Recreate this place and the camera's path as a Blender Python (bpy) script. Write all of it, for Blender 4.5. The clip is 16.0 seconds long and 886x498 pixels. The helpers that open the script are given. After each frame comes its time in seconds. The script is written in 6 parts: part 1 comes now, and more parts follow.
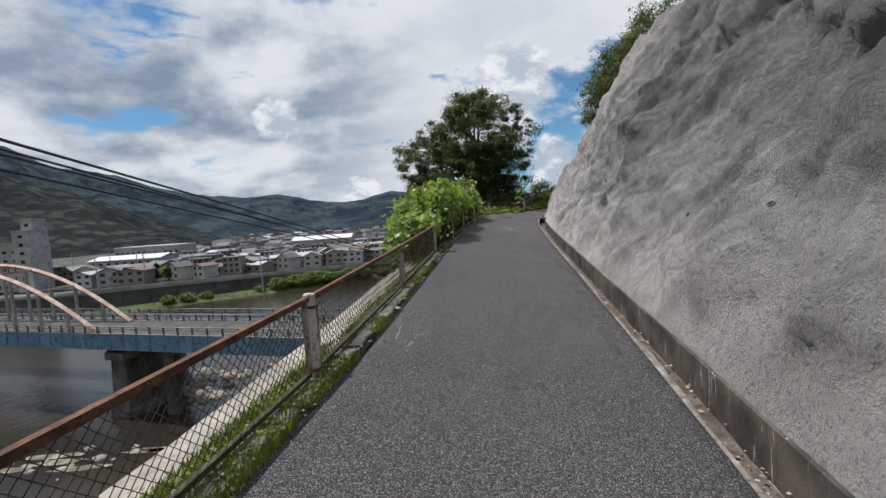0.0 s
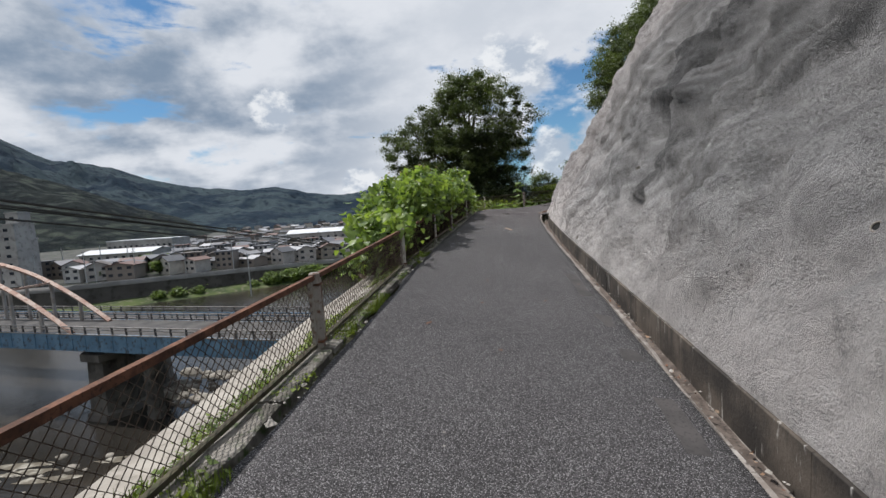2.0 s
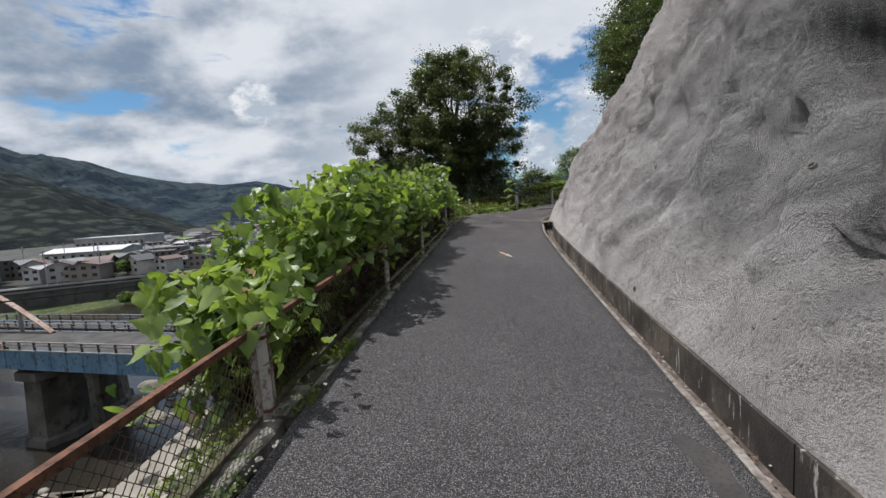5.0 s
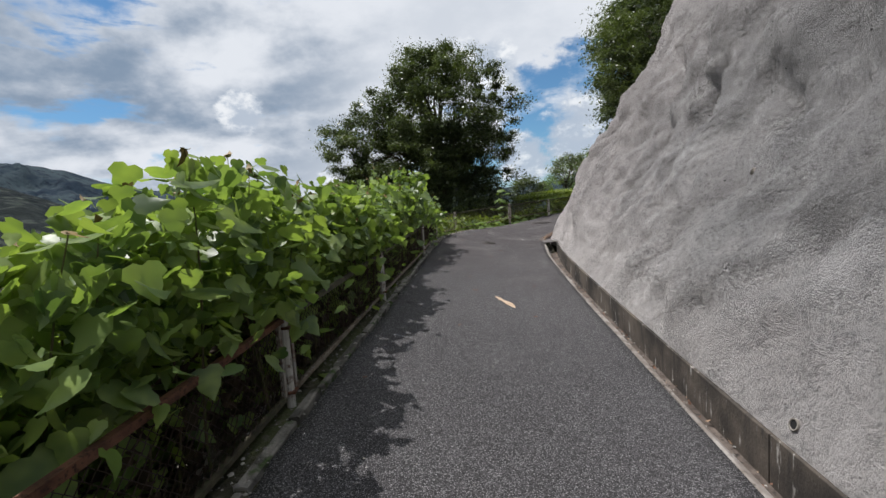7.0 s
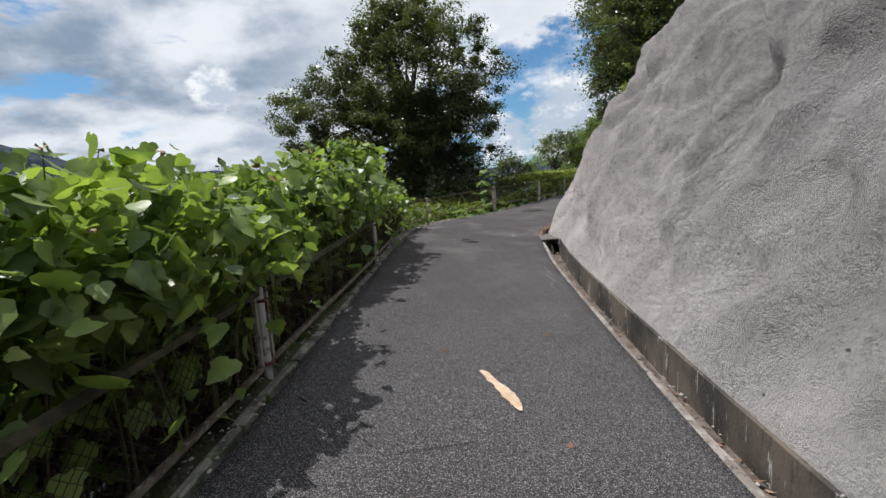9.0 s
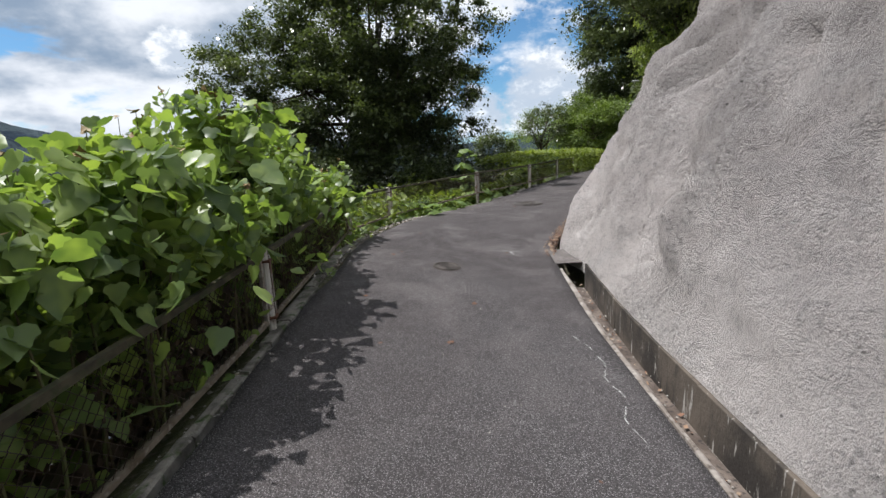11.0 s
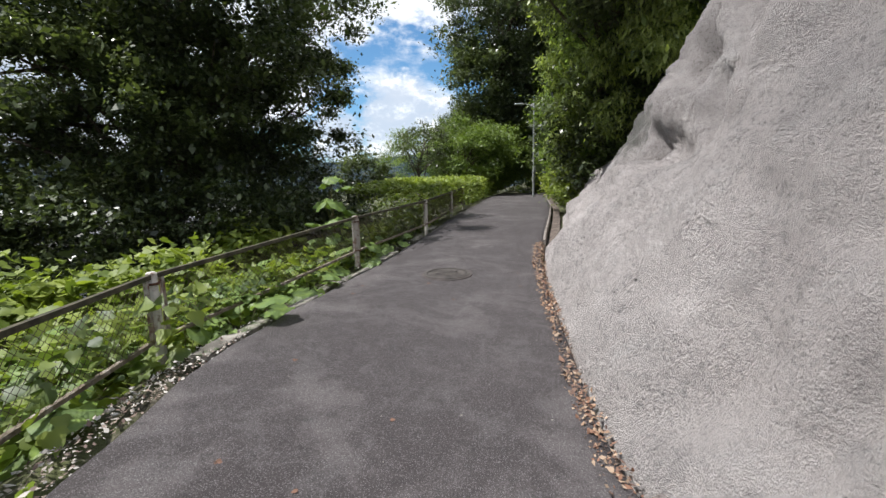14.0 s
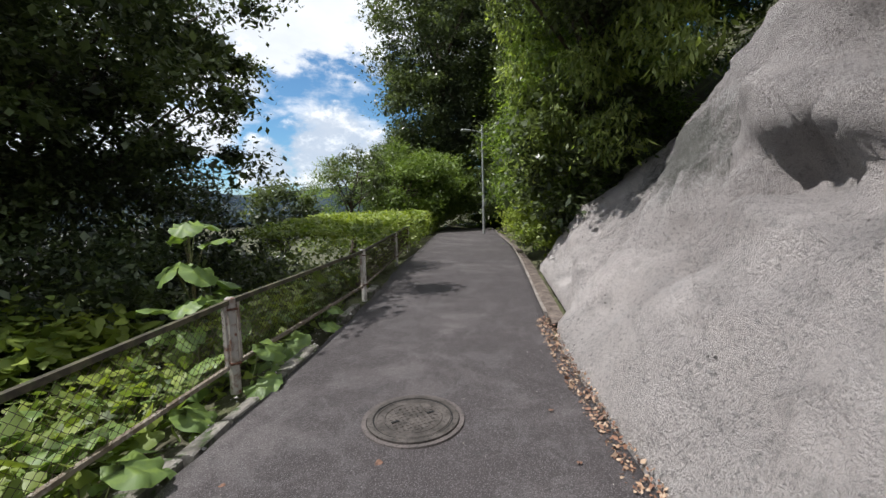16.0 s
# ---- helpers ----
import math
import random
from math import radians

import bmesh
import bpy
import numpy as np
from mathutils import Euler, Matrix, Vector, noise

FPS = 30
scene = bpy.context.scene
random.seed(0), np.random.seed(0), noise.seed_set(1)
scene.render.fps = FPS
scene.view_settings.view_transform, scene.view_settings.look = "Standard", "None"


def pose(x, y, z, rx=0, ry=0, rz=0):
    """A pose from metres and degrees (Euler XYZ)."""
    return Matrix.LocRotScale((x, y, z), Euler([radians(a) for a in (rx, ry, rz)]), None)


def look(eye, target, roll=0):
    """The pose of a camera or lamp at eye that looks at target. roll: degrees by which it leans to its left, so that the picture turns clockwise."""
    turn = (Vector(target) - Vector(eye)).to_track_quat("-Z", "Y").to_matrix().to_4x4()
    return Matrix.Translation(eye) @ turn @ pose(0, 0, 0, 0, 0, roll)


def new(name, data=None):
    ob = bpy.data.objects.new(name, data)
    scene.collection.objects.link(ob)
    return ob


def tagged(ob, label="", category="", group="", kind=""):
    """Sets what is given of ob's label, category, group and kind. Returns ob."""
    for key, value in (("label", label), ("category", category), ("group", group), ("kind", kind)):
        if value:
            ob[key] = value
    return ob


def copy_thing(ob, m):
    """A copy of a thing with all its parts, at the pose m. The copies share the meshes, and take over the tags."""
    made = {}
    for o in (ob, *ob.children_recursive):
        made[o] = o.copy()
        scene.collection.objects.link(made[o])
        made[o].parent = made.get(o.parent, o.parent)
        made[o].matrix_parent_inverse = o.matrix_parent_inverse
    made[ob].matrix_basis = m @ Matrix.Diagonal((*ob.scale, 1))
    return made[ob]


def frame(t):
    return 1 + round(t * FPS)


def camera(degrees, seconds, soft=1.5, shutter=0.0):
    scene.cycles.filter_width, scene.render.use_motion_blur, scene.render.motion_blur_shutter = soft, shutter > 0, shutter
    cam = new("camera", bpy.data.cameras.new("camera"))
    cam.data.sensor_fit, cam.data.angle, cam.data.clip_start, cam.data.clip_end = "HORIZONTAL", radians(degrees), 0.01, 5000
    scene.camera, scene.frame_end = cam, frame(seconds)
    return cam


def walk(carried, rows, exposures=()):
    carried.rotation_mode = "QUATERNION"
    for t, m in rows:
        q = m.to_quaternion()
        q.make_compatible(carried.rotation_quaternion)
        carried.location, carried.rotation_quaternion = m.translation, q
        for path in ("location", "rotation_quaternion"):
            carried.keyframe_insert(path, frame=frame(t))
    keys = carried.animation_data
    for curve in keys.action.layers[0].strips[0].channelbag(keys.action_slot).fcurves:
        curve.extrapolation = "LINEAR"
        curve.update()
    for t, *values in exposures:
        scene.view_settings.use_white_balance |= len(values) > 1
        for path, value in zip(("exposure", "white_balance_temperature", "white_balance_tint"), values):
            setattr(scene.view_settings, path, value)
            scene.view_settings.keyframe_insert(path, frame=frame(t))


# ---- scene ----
cam = camera(91.4, 16.0)
METRES, EYE, TILT, LEAN, TURN = 28.0, 1.55, 0.0, 0.0, 11.7
PATH = [
    (0, (0.002, 0.199, 1.486), (-0.402, 2.153, 1.344), -3.8),
    (0.5, (-0.03, 0.966, 1.527), (-0.455, 2.915, 1.38), -3.7),
    (1, (-0.084, 1.749, 1.566), (-0.509, 3.697, 1.41), -3.8),
    (1.5, (-0.052, 2.479, 1.578), (-0.465, 4.429, 1.414), -3.8),
    (2, (-0.124, 3.326, 1.604), (-0.521, 5.278, 1.428), -3.8),
    (2.5, (-0.236, 4.096, 1.698), (-0.614, 6.05, 1.506), -3.7),
    (3, (-0.353, 4.945, 1.797), (-0.718, 6.901, 1.595), -3.7),
    (3.5, (-0.512, 5.762, 1.923), (-0.874, 7.718, 1.714), -3.7),
    (4, (-0.492, 6.577, 2.007), (-0.857, 8.533, 1.798), -3.8),
    (4.2, (-0.514, 6.916, 1.977), (-0.876, 8.871, 1.766), -3.8),
    (6.3, (-0.733, 10.401, 2.276), (-1.019, 12.373, 2.105), -4.0),
    (6.5, (-0.775, 10.76, 2.255), (-1.063, 12.732, 2.089), -4.1),
    (7, (-0.825, 11.523, 2.293), (-1.098, 13.497, 2.122), -4.1),
    (7.5, (-0.875, 12.349, 2.313), (-1.12, 14.325, 2.129), -4.2),
    (8, (-0.898, 13.145, 2.403), (-1.112, 15.123, 2.198), -4.4),
    (8.2, (-0.864, 13.48, 2.385), (-1.068, 15.457, 2.166), -4.4),
    (10.3, (-0.95, 17.375, 2.586), (-1.12, 19.341, 2.263), -3.2),
    (10.5, (-0.935, 17.747, 2.635), (-1.088, 19.713, 2.298), -3.2),
    (11, (-1.03, 18.628, 2.688), (-1.107, 20.59, 2.308), -2.9),
    (11.5, (-1.016, 19.498, 2.693), (-0.99, 21.453, 2.271), -2.5),
    (12, (-1.133, 20.429, 2.759), (-1.008, 22.374, 2.313), -2.3),
    (12.5, (-1.17, 21.335, 2.782), (-0.978, 23.274, 2.328), -2.2),
    (13, (-1.24, 22.305, 2.877), (-0.98, 24.238, 2.432), -2.1),
    (13.5, (-1.166, 23.198, 2.976), (-0.779, 25.118, 2.574), -1.8),
    (14, (-1.125, 24.15, 3.038), (-0.564, 26.045, 2.727), -1.4),
    (14.5, (-1.037, 25.155, 3.075), (-0.331, 27.013, 2.86), -1.3),
    (15, (-0.828, 25.98, 3.129), (-0.058, 27.818, 2.968), -0.8),
    (15.5, (-0.56, 26.766, 3.227), (0.248, 28.588, 3.068), -1.1),
    (16, (-0.289, 27.656, 3.224), (0.564, 29.457, 3.047), -1.6),
]
EXPOSURES = [(0, -0.12), (4, -0.12), (8, 0.02), (11, 0.28), (13, 0.50), (14.5, 0.44), (16, 0.36)]
walk(cam, [(t, look(eye, target, roll)) for t, eye, target, roll in PATH], EXPOSURES)

# ---- light ----
SUN_AZ, SUN_EL = radians(-80), radians(65)
sun = new("sun", bpy.data.lights.new("sun", "SUN"))
sun.data.energy, sun.data.angle, sun.data.color = 5.0, radians(0.6), (1.0, 0.976, 0.968)
sun.matrix_world = look((math.sin(SUN_AZ) * 50, math.cos(SUN_AZ) * 50, math.tan(SUN_EL) * 50), (0, 0, 0))


class Graph:
    """A short way to write a node tree."""

    def __init__(self, tree):
        self.tree = tree
        tree.nodes.clear()

    def add(self, kind, links=None, **settings):
        node = self.tree.nodes.new(kind)
        for key, value in settings.items():
            setattr(node, key, value)
        for key, value in (links or {}).items():
            socket = node.inputs[key]
            if hasattr(value, "is_output"):
                self.tree.links.new(value, socket)
            else:
                socket.default_value = value
        return node

    def math(self, op, a, b=0.0, clamp=False):
        return self.add("ShaderNodeMath", {0: a, 1: b}, operation=op, use_clamp=clamp).outputs[0]

    def mix(self, fac, a, b, blend="MIX"):
        n = self.add("ShaderNodeMix", data_type="RGBA", blend_type=blend)
        for k, v in ((0, fac), (6, a), (7, b)):
            if hasattr(v, "is_output"):
                self.tree.links.new(v, n.inputs[k])
            else:
                n.inputs[k].default_value = v if k == 0 else (*v[:3], 1)
        return n.outputs[2]

    def ramp(self, value, low, high):
        return self.add("ShaderNodeMapRange", {0: value, 1: low, 2: high, 3: 0.0, 4: 1.0}, interpolation_type="SMOOTHSTEP").outputs[0]

    def noise(self, where, scale, detail=4, rough=0.55, distortion=0.0):
        return self.add("ShaderNodeTexNoise", {"Vector": where, "Scale": scale, "Detail": detail, "Roughness": rough, "Distortion": distortion}).outputs[0]

    def voronoi(self, where, scale, feature="F1"):
        return self.add("ShaderNodeTexVoronoi", {"Vector": where, "Scale": scale}, feature=feature).outputs["Distance"]


CUMULUS = [((-0.02, 0.96, 0.275), 0.085), ((0.06, 0.99, 0.10), 0.065), ((0.20, 0.969, 0.13), 0.11), ((0.30, 0.95, 0.12), 0.07), ((-0.37, 0.926, 0.075), 0.04), ((-0.505, 0.832, 0.229), 0.045)]
CLOUD_HIGH, CLOUD_GREY = (0.17, 0.91, 0.37), (-0.64, 0.68, 0.37)


def make_world():
    world = bpy.data.worlds.new("world")
    scene.world = world
    world.use_nodes = True
    g = Graph(world.node_tree)
    sky = g.add("ShaderNodeTexSky", sky_type="NISHITA", sun_disc=False, sun_elevation=SUN_EL, sun_rotation=SUN_AZ, air_density=1.0, dust_density=0.4, ozone_density=2.0)
    way = g.add("ShaderNodeTexCoord").outputs["Generated"]
    part_ = g.add("ShaderNodeSeparateXYZ", {0: way})
    x, y, z = part_.outputs
    lift = g.math("ADD", g.math("MAXIMUM", z, 0.0), 0.30)
    flat = g.add("ShaderNodeCombineXYZ", {0: g.math("DIVIDE", x, lift), 1: g.math("MULTIPLY", g.math("DIVIDE", y, lift), 1.0), 2: 0.3}).outputs[0]
    turned = g.add("ShaderNodeMapping", {"Vector": flat, "Rotation": (0, 0, radians(-28)), "Scale": (1.15, 1.5, 1.0), "Location": (3.1, 1.2, 0)}).outputs[0]
    big = g.noise(turned, 0.95, 6, 0.52, 0.25)
    wisps = g.noise(turned, 3.4, 7, 0.55, 0.3)
    heaps = g.noise(g.add("ShaderNodeMapping", {"Vector": way, "Scale": (1, 1, 1.6)}).outputs[0], 7.5, 8, 0.6)
    cover = g.math("ADD", g.math("MULTIPLY", big, 0.56), g.math("ADD", g.math("MULTIPLY", wisps, 0.18), g.math("MULTIPLY", heaps, 0.26)))
    # thinner cover towards the north-north-east
    east = g.ramp(g.math("ADD", x, g.math("MULTIPLY", z, -0.95)), -0.34, 0.0)
    cover = g.math("SUBTRACT", cover, g.math("MULTIPLY", east, 0.11))
    # long blue rents drawn out across the lower sky
    rents = g.noise(g.add("ShaderNodeMapping", {"Vector": way, "Rotation": (0, radians(-9), radians(12)), "Scale": (1.5, 1.5, 9.0), "Location": (0.4, 0.2, 0.15)}).outputs[0], 1.5, 6, 0.55, 0.3)
    cover = g.math("SUBTRACT", cover, g.math("MULTIPLY", g.ramp(rents, 0.52, 0.66), 0.08))
    # a bank of white cloud high over the upper path, and one dark cloud over the river
    high = g.add("ShaderNodeVectorMath", {0: way, 1: CLOUD_HIGH}, operation="DOT_PRODUCT").outputs["Value"]
    grey = g.add("ShaderNodeVectorMath", {0: way, 1: CLOUD_GREY}, operation="DOT_PRODUCT").outputs["Value"]
    cover = g.math("ADD", cover, g.math("MULTIPLY", g.math("MULTIPLY", g.ramp(high, 0.88, 0.97), g.ramp(g.math("ADD", z, g.math("MULTIPLY", heaps, 0.12)), 0.33, 0.41)), 0.14))
    mask = g.ramp(cover, 0.375, 0.455)
    shade = g.noise(turned, 1.5, 5, 0.5, 0.2)
    dark = g.ramp(g.math("ADD", g.math("MULTIPLY", shade, 0.66), g.math("MULTIPLY", heaps, 0.34)), 0.40, 0.62)
    dark = g.math("MULTIPLY", dark, g.math("ADD", g.math("MULTIPLY", g.ramp(grey, 0.86, 0.985), 0.75), 0.25))
    cloud = g.mix(dark, (9.0, 9.4, 10.1), (2.7, 3.6, 4.9))
    clear = g.mix(1.0, sky.outputs[0], (0.72, 1.05, 1.22), "MULTIPLY")
    low = g.ramp(z, -0.02, 0.10)
    clear = g.mix(low, (5.2, 6.4, 7.6), clear)
    colour = g.mix(mask, clear, cloud)
    # heaped white clouds: (where they stand, radius in radians)
    curls = g.noise(g.add("ShaderNodeMapping", {"Vector": way, "Scale": (1, 1, 1.5)}).outputs[0], 12, 9, 0.62)
    for spot, radius in CUMULUS:
        near = g.add("ShaderNodeVectorMath", {0: way, 1: tuple(Vector(spot).normalized())}, operation="DOT_PRODUCT").outputs["Value"]
        far = g.math("DIVIDE", g.math("SUBTRACT", 1.0, near), radius * radius / 2)
        heap = g.ramp(g.math("ADD", far, g.math("MULTIPLY", g.math("SUBTRACT", curls, 0.5), 3.0)), 1.10, 0.40)
        colour = g.mix(g.math("MULTIPLY", heap, 0.92), colour, g.mix(g.ramp(curls, 0.52, 0.36), (5.6, 6.4, 7.6), (10.3, 10.6, 11.0)))
    back = g.add("ShaderNodeBackground", {"Color": colour, "Strength": 0.088})
    out = g.add("ShaderNodeOutputWorld")
    g.tree.links.new(back.outputs[0], out.inputs[0])


make_world()


# ---- materials ----
def surface(name, base, rough=0.85, metal=0.0, bump=None, bump_strength=0.4, bump_distance=0.02, island=False, spec=0.4):
    """base: a colour, or a function of (graph, place) that gives a colour socket; bump likewise a height."""
    m = bpy.data.materials.new(name)
    m.use_nodes = True
    g = Graph(m.node_tree)
    where = g.add("ShaderNodeTexCoord").outputs["Object"]
    shader = g.add("ShaderNodeBsdfPrincipled", {"Roughness": rough, "Metallic": metal, "Specular IOR Level": spec})
    colour = base(g, where) if callable(base) else (*base, 1)
    if hasattr(colour, "is_output"):
        g.tree.links.new(colour, shader.inputs["Base Color"])
    else:
        shader.inputs["Base Color"].default_value = colour
    if bump:
        b = g.add("ShaderNodeBump", {"Strength": bump_strength, "Distance": bump_distance, "Height": bump(g, where)})
        g.tree.links.new(b.outputs[0], shader.inputs["Normal"])
    out = g.add("ShaderNodeOutputMaterial")
    g.tree.links.new(shader.outputs[0], out.inputs[0])
    return m


def mottled(a, b, scale, c=None, fine=60, low=0.35, high=0.65):
    def base(g, where):
        colour = g.mix(g.ramp(g.noise(where, scale, 5), low, high), a, b)
        if c:
            colour = g.mix(g.ramp(g.noise(where, fine, 3), 0.5, 0.72), colour, c)
        return colour
    return base


def varied(colours, spread=0.0, island=False):
    """One of several colours for each object, or for each loose piece."""
    def base(g, where):
        if island:
            r = g.add("ShaderNodeNewGeometry").outputs["Random Per Island"]
        else:
            r = g.add("ShaderNodeObjectInfo").outputs["Random"]
        node = g.add("ShaderNodeValToRGB", {0: r})
        ramp = node.color_ramp
        ramp.interpolation = "CONSTANT" if not spread else "LINEAR"
        while len(ramp.elements) < len(colours):
            ramp.elements.new(0.5)
        for n, (e, c) in enumerate(zip(ramp.elements, colours)):
            e.position, e.color = n / len(colours), (*c, 1)
        dirt = g.ramp(g.noise(where, 0.6, 5), 0.35, 0.75)
        return g.mix(g.math("MULTIPLY", dirt, 0.35), node.outputs[0], (0.12, 0.11, 0.10))
    return base


def asphalt_base(g, where):
    """Rolled asphalt worn down to its stones: each stone its own grey, dark binder between them."""
    cells = g.add("ShaderNodeTexVoronoi", {"Vector": where, "Scale": 150.0})
    stone = g.add("ShaderNodeSeparateColor", {0: cells.outputs["Color"]}).outputs[0]
    tone = g.mix(g.ramp(g.noise(where, 0.55, 5, 0.6), 0.35, 0.68), (0.072, 0.066, 0.069), (0.108, 0.100, 0.103))
    tone = g.mix(g.math("MULTIPLY", g.ramp(g.noise(where, 3.5, 6, 0.65), 0.42, 0.72), 0.45), tone, (0.120, 0.118, 0.118))
    spot = g.add("ShaderNodeSeparateXYZ", {0: where})
    finer = g.ramp(g.math("ADD", spot.outputs[1], g.math("MULTIPLY", g.noise(where, 0.6, 4), 8.0)), 21.0, 29.0)
    coarse = g.math("SUBTRACT", 1.0, g.math("MULTIPLY", finer, 0.62))
    # tracks worn paler along the middle, damp dark flecks here and there
    flecks = g.ramp(g.noise(where, 9.0, 7, 0.72), 0.55, 0.68)
    tone = g.mix(g.math("MULTIPLY", finer, 0.80), tone, (0.055, 0.044, 0.044))
    blotch = g.math("MULTIPLY", g.ramp(g.noise(where, 0.9, 7, 0.62, 0.5), 0.48, 0.66), finer)
    tone = g.mix(g.math("MULTIPLY", blotch, 0.80), tone, (0.145, 0.128, 0.127))
    smears = g.math("MULTIPLY", g.ramp(g.noise(where, 2.6, 8, 0.72, 0.8), 0.50, 0.62), finer)
    tone = g.mix(g.math("MULTIPLY", smears, 0.45), tone, (0.125, 0.114, 0.114))
    tone = g.mix(g.math("MULTIPLY", flecks, 0.55), tone, (0.036, 0.033, 0.033))
    pale = g.math("MULTIPLY", g.ramp(stone, 0.52, 1.0), g.ramp(cells.outputs["Distance"], 0.62, 0.30))
    tone = g.mix(g.math("MULTIPLY", g.math("MULTIPLY", pale, coarse), 0.92), tone, (0.46, 0.445, 0.445))
    deep = g.math("MULTIPLY", g.ramp(stone, 0.40, 0.05), coarse)
    tone = g.mix(g.math("MULTIPLY", deep, 0.85), tone, (0.016, 0.015, 0.015))
    gaps = g.math("MULTIPLY", g.ramp(cells.outputs["Distance"], 0.45, 0.68), coarse)
    return g.mix(g.math("MULTIPLY", gaps, 0.8), tone, (0.014, 0.013, 0.013))


def asphalt_bump(g, where):
    cells = g.math("MULTIPLY", g.voronoi(where, 150), -0.9)
    return g.math("ADD", cells, g.math("ADD", g.math("MULTIPLY", g.noise(where, 30, 4), 0.5), g.math("MULTIPLY", g.noise(where, 6, 3), 1.2)))


ASPHALT = surface("asphalt", asphalt_base, 0.85, bump=asphalt_bump, bump_strength=0.9, bump_distance=0.014)


def slanted(g, where):
    """Places drawn out along the trowel of the spray, which climbs the slope back down the path."""
    x, y, z = g.add("ShaderNodeSeparateXYZ", {0: where}).outputs
    across = g.math("MULTIPLY", g.math("ADD", y, g.math("MULTIPLY", z, 1.15)), 0.72)
    along = g.math("MULTIPLY", g.math("SUBTRACT", z, g.math("MULTIPLY", y, 0.8)), 0.22)
    return g.add("ShaderNodeCombineXYZ", {0: across, 1: along, 2: g.math("MULTIPLY", x, 0.30)}).outputs[0]


def shotcrete_base(g, where):
    tone = g.mix(g.ramp(g.noise(where, 0.45, 7, 0.62, 0.5), 0.38, 0.60), (0.25, 0.246, 0.243), (0.56, 0.545, 0.534))
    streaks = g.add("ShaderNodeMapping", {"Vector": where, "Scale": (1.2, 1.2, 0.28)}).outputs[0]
    tone = g.mix(g.math("MULTIPLY", g.ramp(g.noise(slanted(g, where), 1.1, 6, 0.60), 0.50, 0.66), 0.55), tone, (0.17, 0.166, 0.163))
    tone = g.mix(g.math("MULTIPLY", g.ramp(g.noise(where, 1.3, 6, 0.65, 0.4), 0.52, 0.66), 0.32), tone, (0.56, 0.53, 0.512))
    # a newer, paler and pinkish coat towards the bend, and along the foot
    spot = g.add("ShaderNodeSeparateXYZ", {0: where})
    newer = g.ramp(g.math("ADD", spot.outputs[1], g.math("MULTIPLY", g.noise(where, 0.7, 5), 9.0)), 18.0, 30.0)
    tone = g.mix(g.math("MULTIPLY", newer, 0.70), tone, (0.68, 0.610, 0.580))
    level = g.math("SUBTRACT", spot.outputs[2], g.math("MULTIPLY", spot.outputs[1], 0.047))
    foot = g.ramp(g.math("ADD", level, g.math("MULTIPLY", g.noise(where, 1.3, 5, 0.65), 1.1)), 2.00, 0.60)
    tone = g.mix(g.math("MULTIPLY", foot, 0.65), tone, (0.64, 0.592, 0.565))
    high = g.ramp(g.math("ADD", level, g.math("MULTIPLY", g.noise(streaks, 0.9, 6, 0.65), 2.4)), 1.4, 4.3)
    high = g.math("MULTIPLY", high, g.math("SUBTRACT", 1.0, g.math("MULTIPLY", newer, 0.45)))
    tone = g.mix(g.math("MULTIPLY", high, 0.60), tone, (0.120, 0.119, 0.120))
    # shade of the great furrow painted dark, and green-black algae runs round the bend
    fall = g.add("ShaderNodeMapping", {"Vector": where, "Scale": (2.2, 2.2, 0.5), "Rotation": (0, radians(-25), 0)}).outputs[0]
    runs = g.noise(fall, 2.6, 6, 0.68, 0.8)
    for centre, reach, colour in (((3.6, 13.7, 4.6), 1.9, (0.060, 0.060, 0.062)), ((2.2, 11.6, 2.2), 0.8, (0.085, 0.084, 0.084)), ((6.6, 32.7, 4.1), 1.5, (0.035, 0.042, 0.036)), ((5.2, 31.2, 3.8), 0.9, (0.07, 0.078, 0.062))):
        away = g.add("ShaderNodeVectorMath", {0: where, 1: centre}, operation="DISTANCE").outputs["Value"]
        stain_and_shade = g.ramp(g.math("ADD", g.math("DIVIDE", away, reach), g.math("MULTIPLY", runs, -1.3)), 0.45, -0.1)
        tone = g.mix(g.math("MULTIPLY", stain_and_shade, 0.8), tone, colour)
    lumps = g.ramp(g.noise(where, 4.2, 9, 0.76), 0.50, 0.64)
    tone = g.mix(g.math("MULTIPLY", lumps, 0.24), tone, (0.150, 0.145, 0.140))
    bare = g.ramp(g.noise(slanted(g, where), 2.4, 8, 0.72), 0.54, 0.66)
    tone = g.mix(g.math("MULTIPLY", bare, 0.35), tone, (0.56, 0.545, 0.53))
    specks = g.ramp(g.noise(where, 34, 6, 0.78), 0.50, 0.62)
    specks = g.math("MULTIPLY", specks, g.math("ADD", g.math("MULTIPLY", g.ramp(g.noise(where, 1.0, 4), 0.30, 0.62), 0.6), 0.3))
    salt = g.ramp(g.noise(where, 88, 3, 0.8), 0.50, 0.66)
    tone = g.mix(g.math("MULTIPLY", salt, 0.30), tone, (0.64, 0.62, 0.60))
    tone = g.mix(g.math("MULTIPLY", specks, 0.34), tone, (0.085, 0.082, 0.08))
    # fine relief shows little, so the shade of pocks and pits is painted dark
    pock_shade = g.math("MULTIPLY", g.ramp(g.noise(where, 24, 3, 0.6), 0.55, 0.63), g.ramp(g.noise(where, 0.9, 5, 0.6), 0.36, 0.56))
    tone = g.mix(g.math("MULTIPLY", pock_shade, 0.36), tone, (0.10, 0.096, 0.092))
    pits = g.math("MULTIPLY", g.ramp(g.voronoi(where, 9), 0.16, 0.08), g.ramp(g.noise(where, 2.0, 3), 0.55, 0.65))
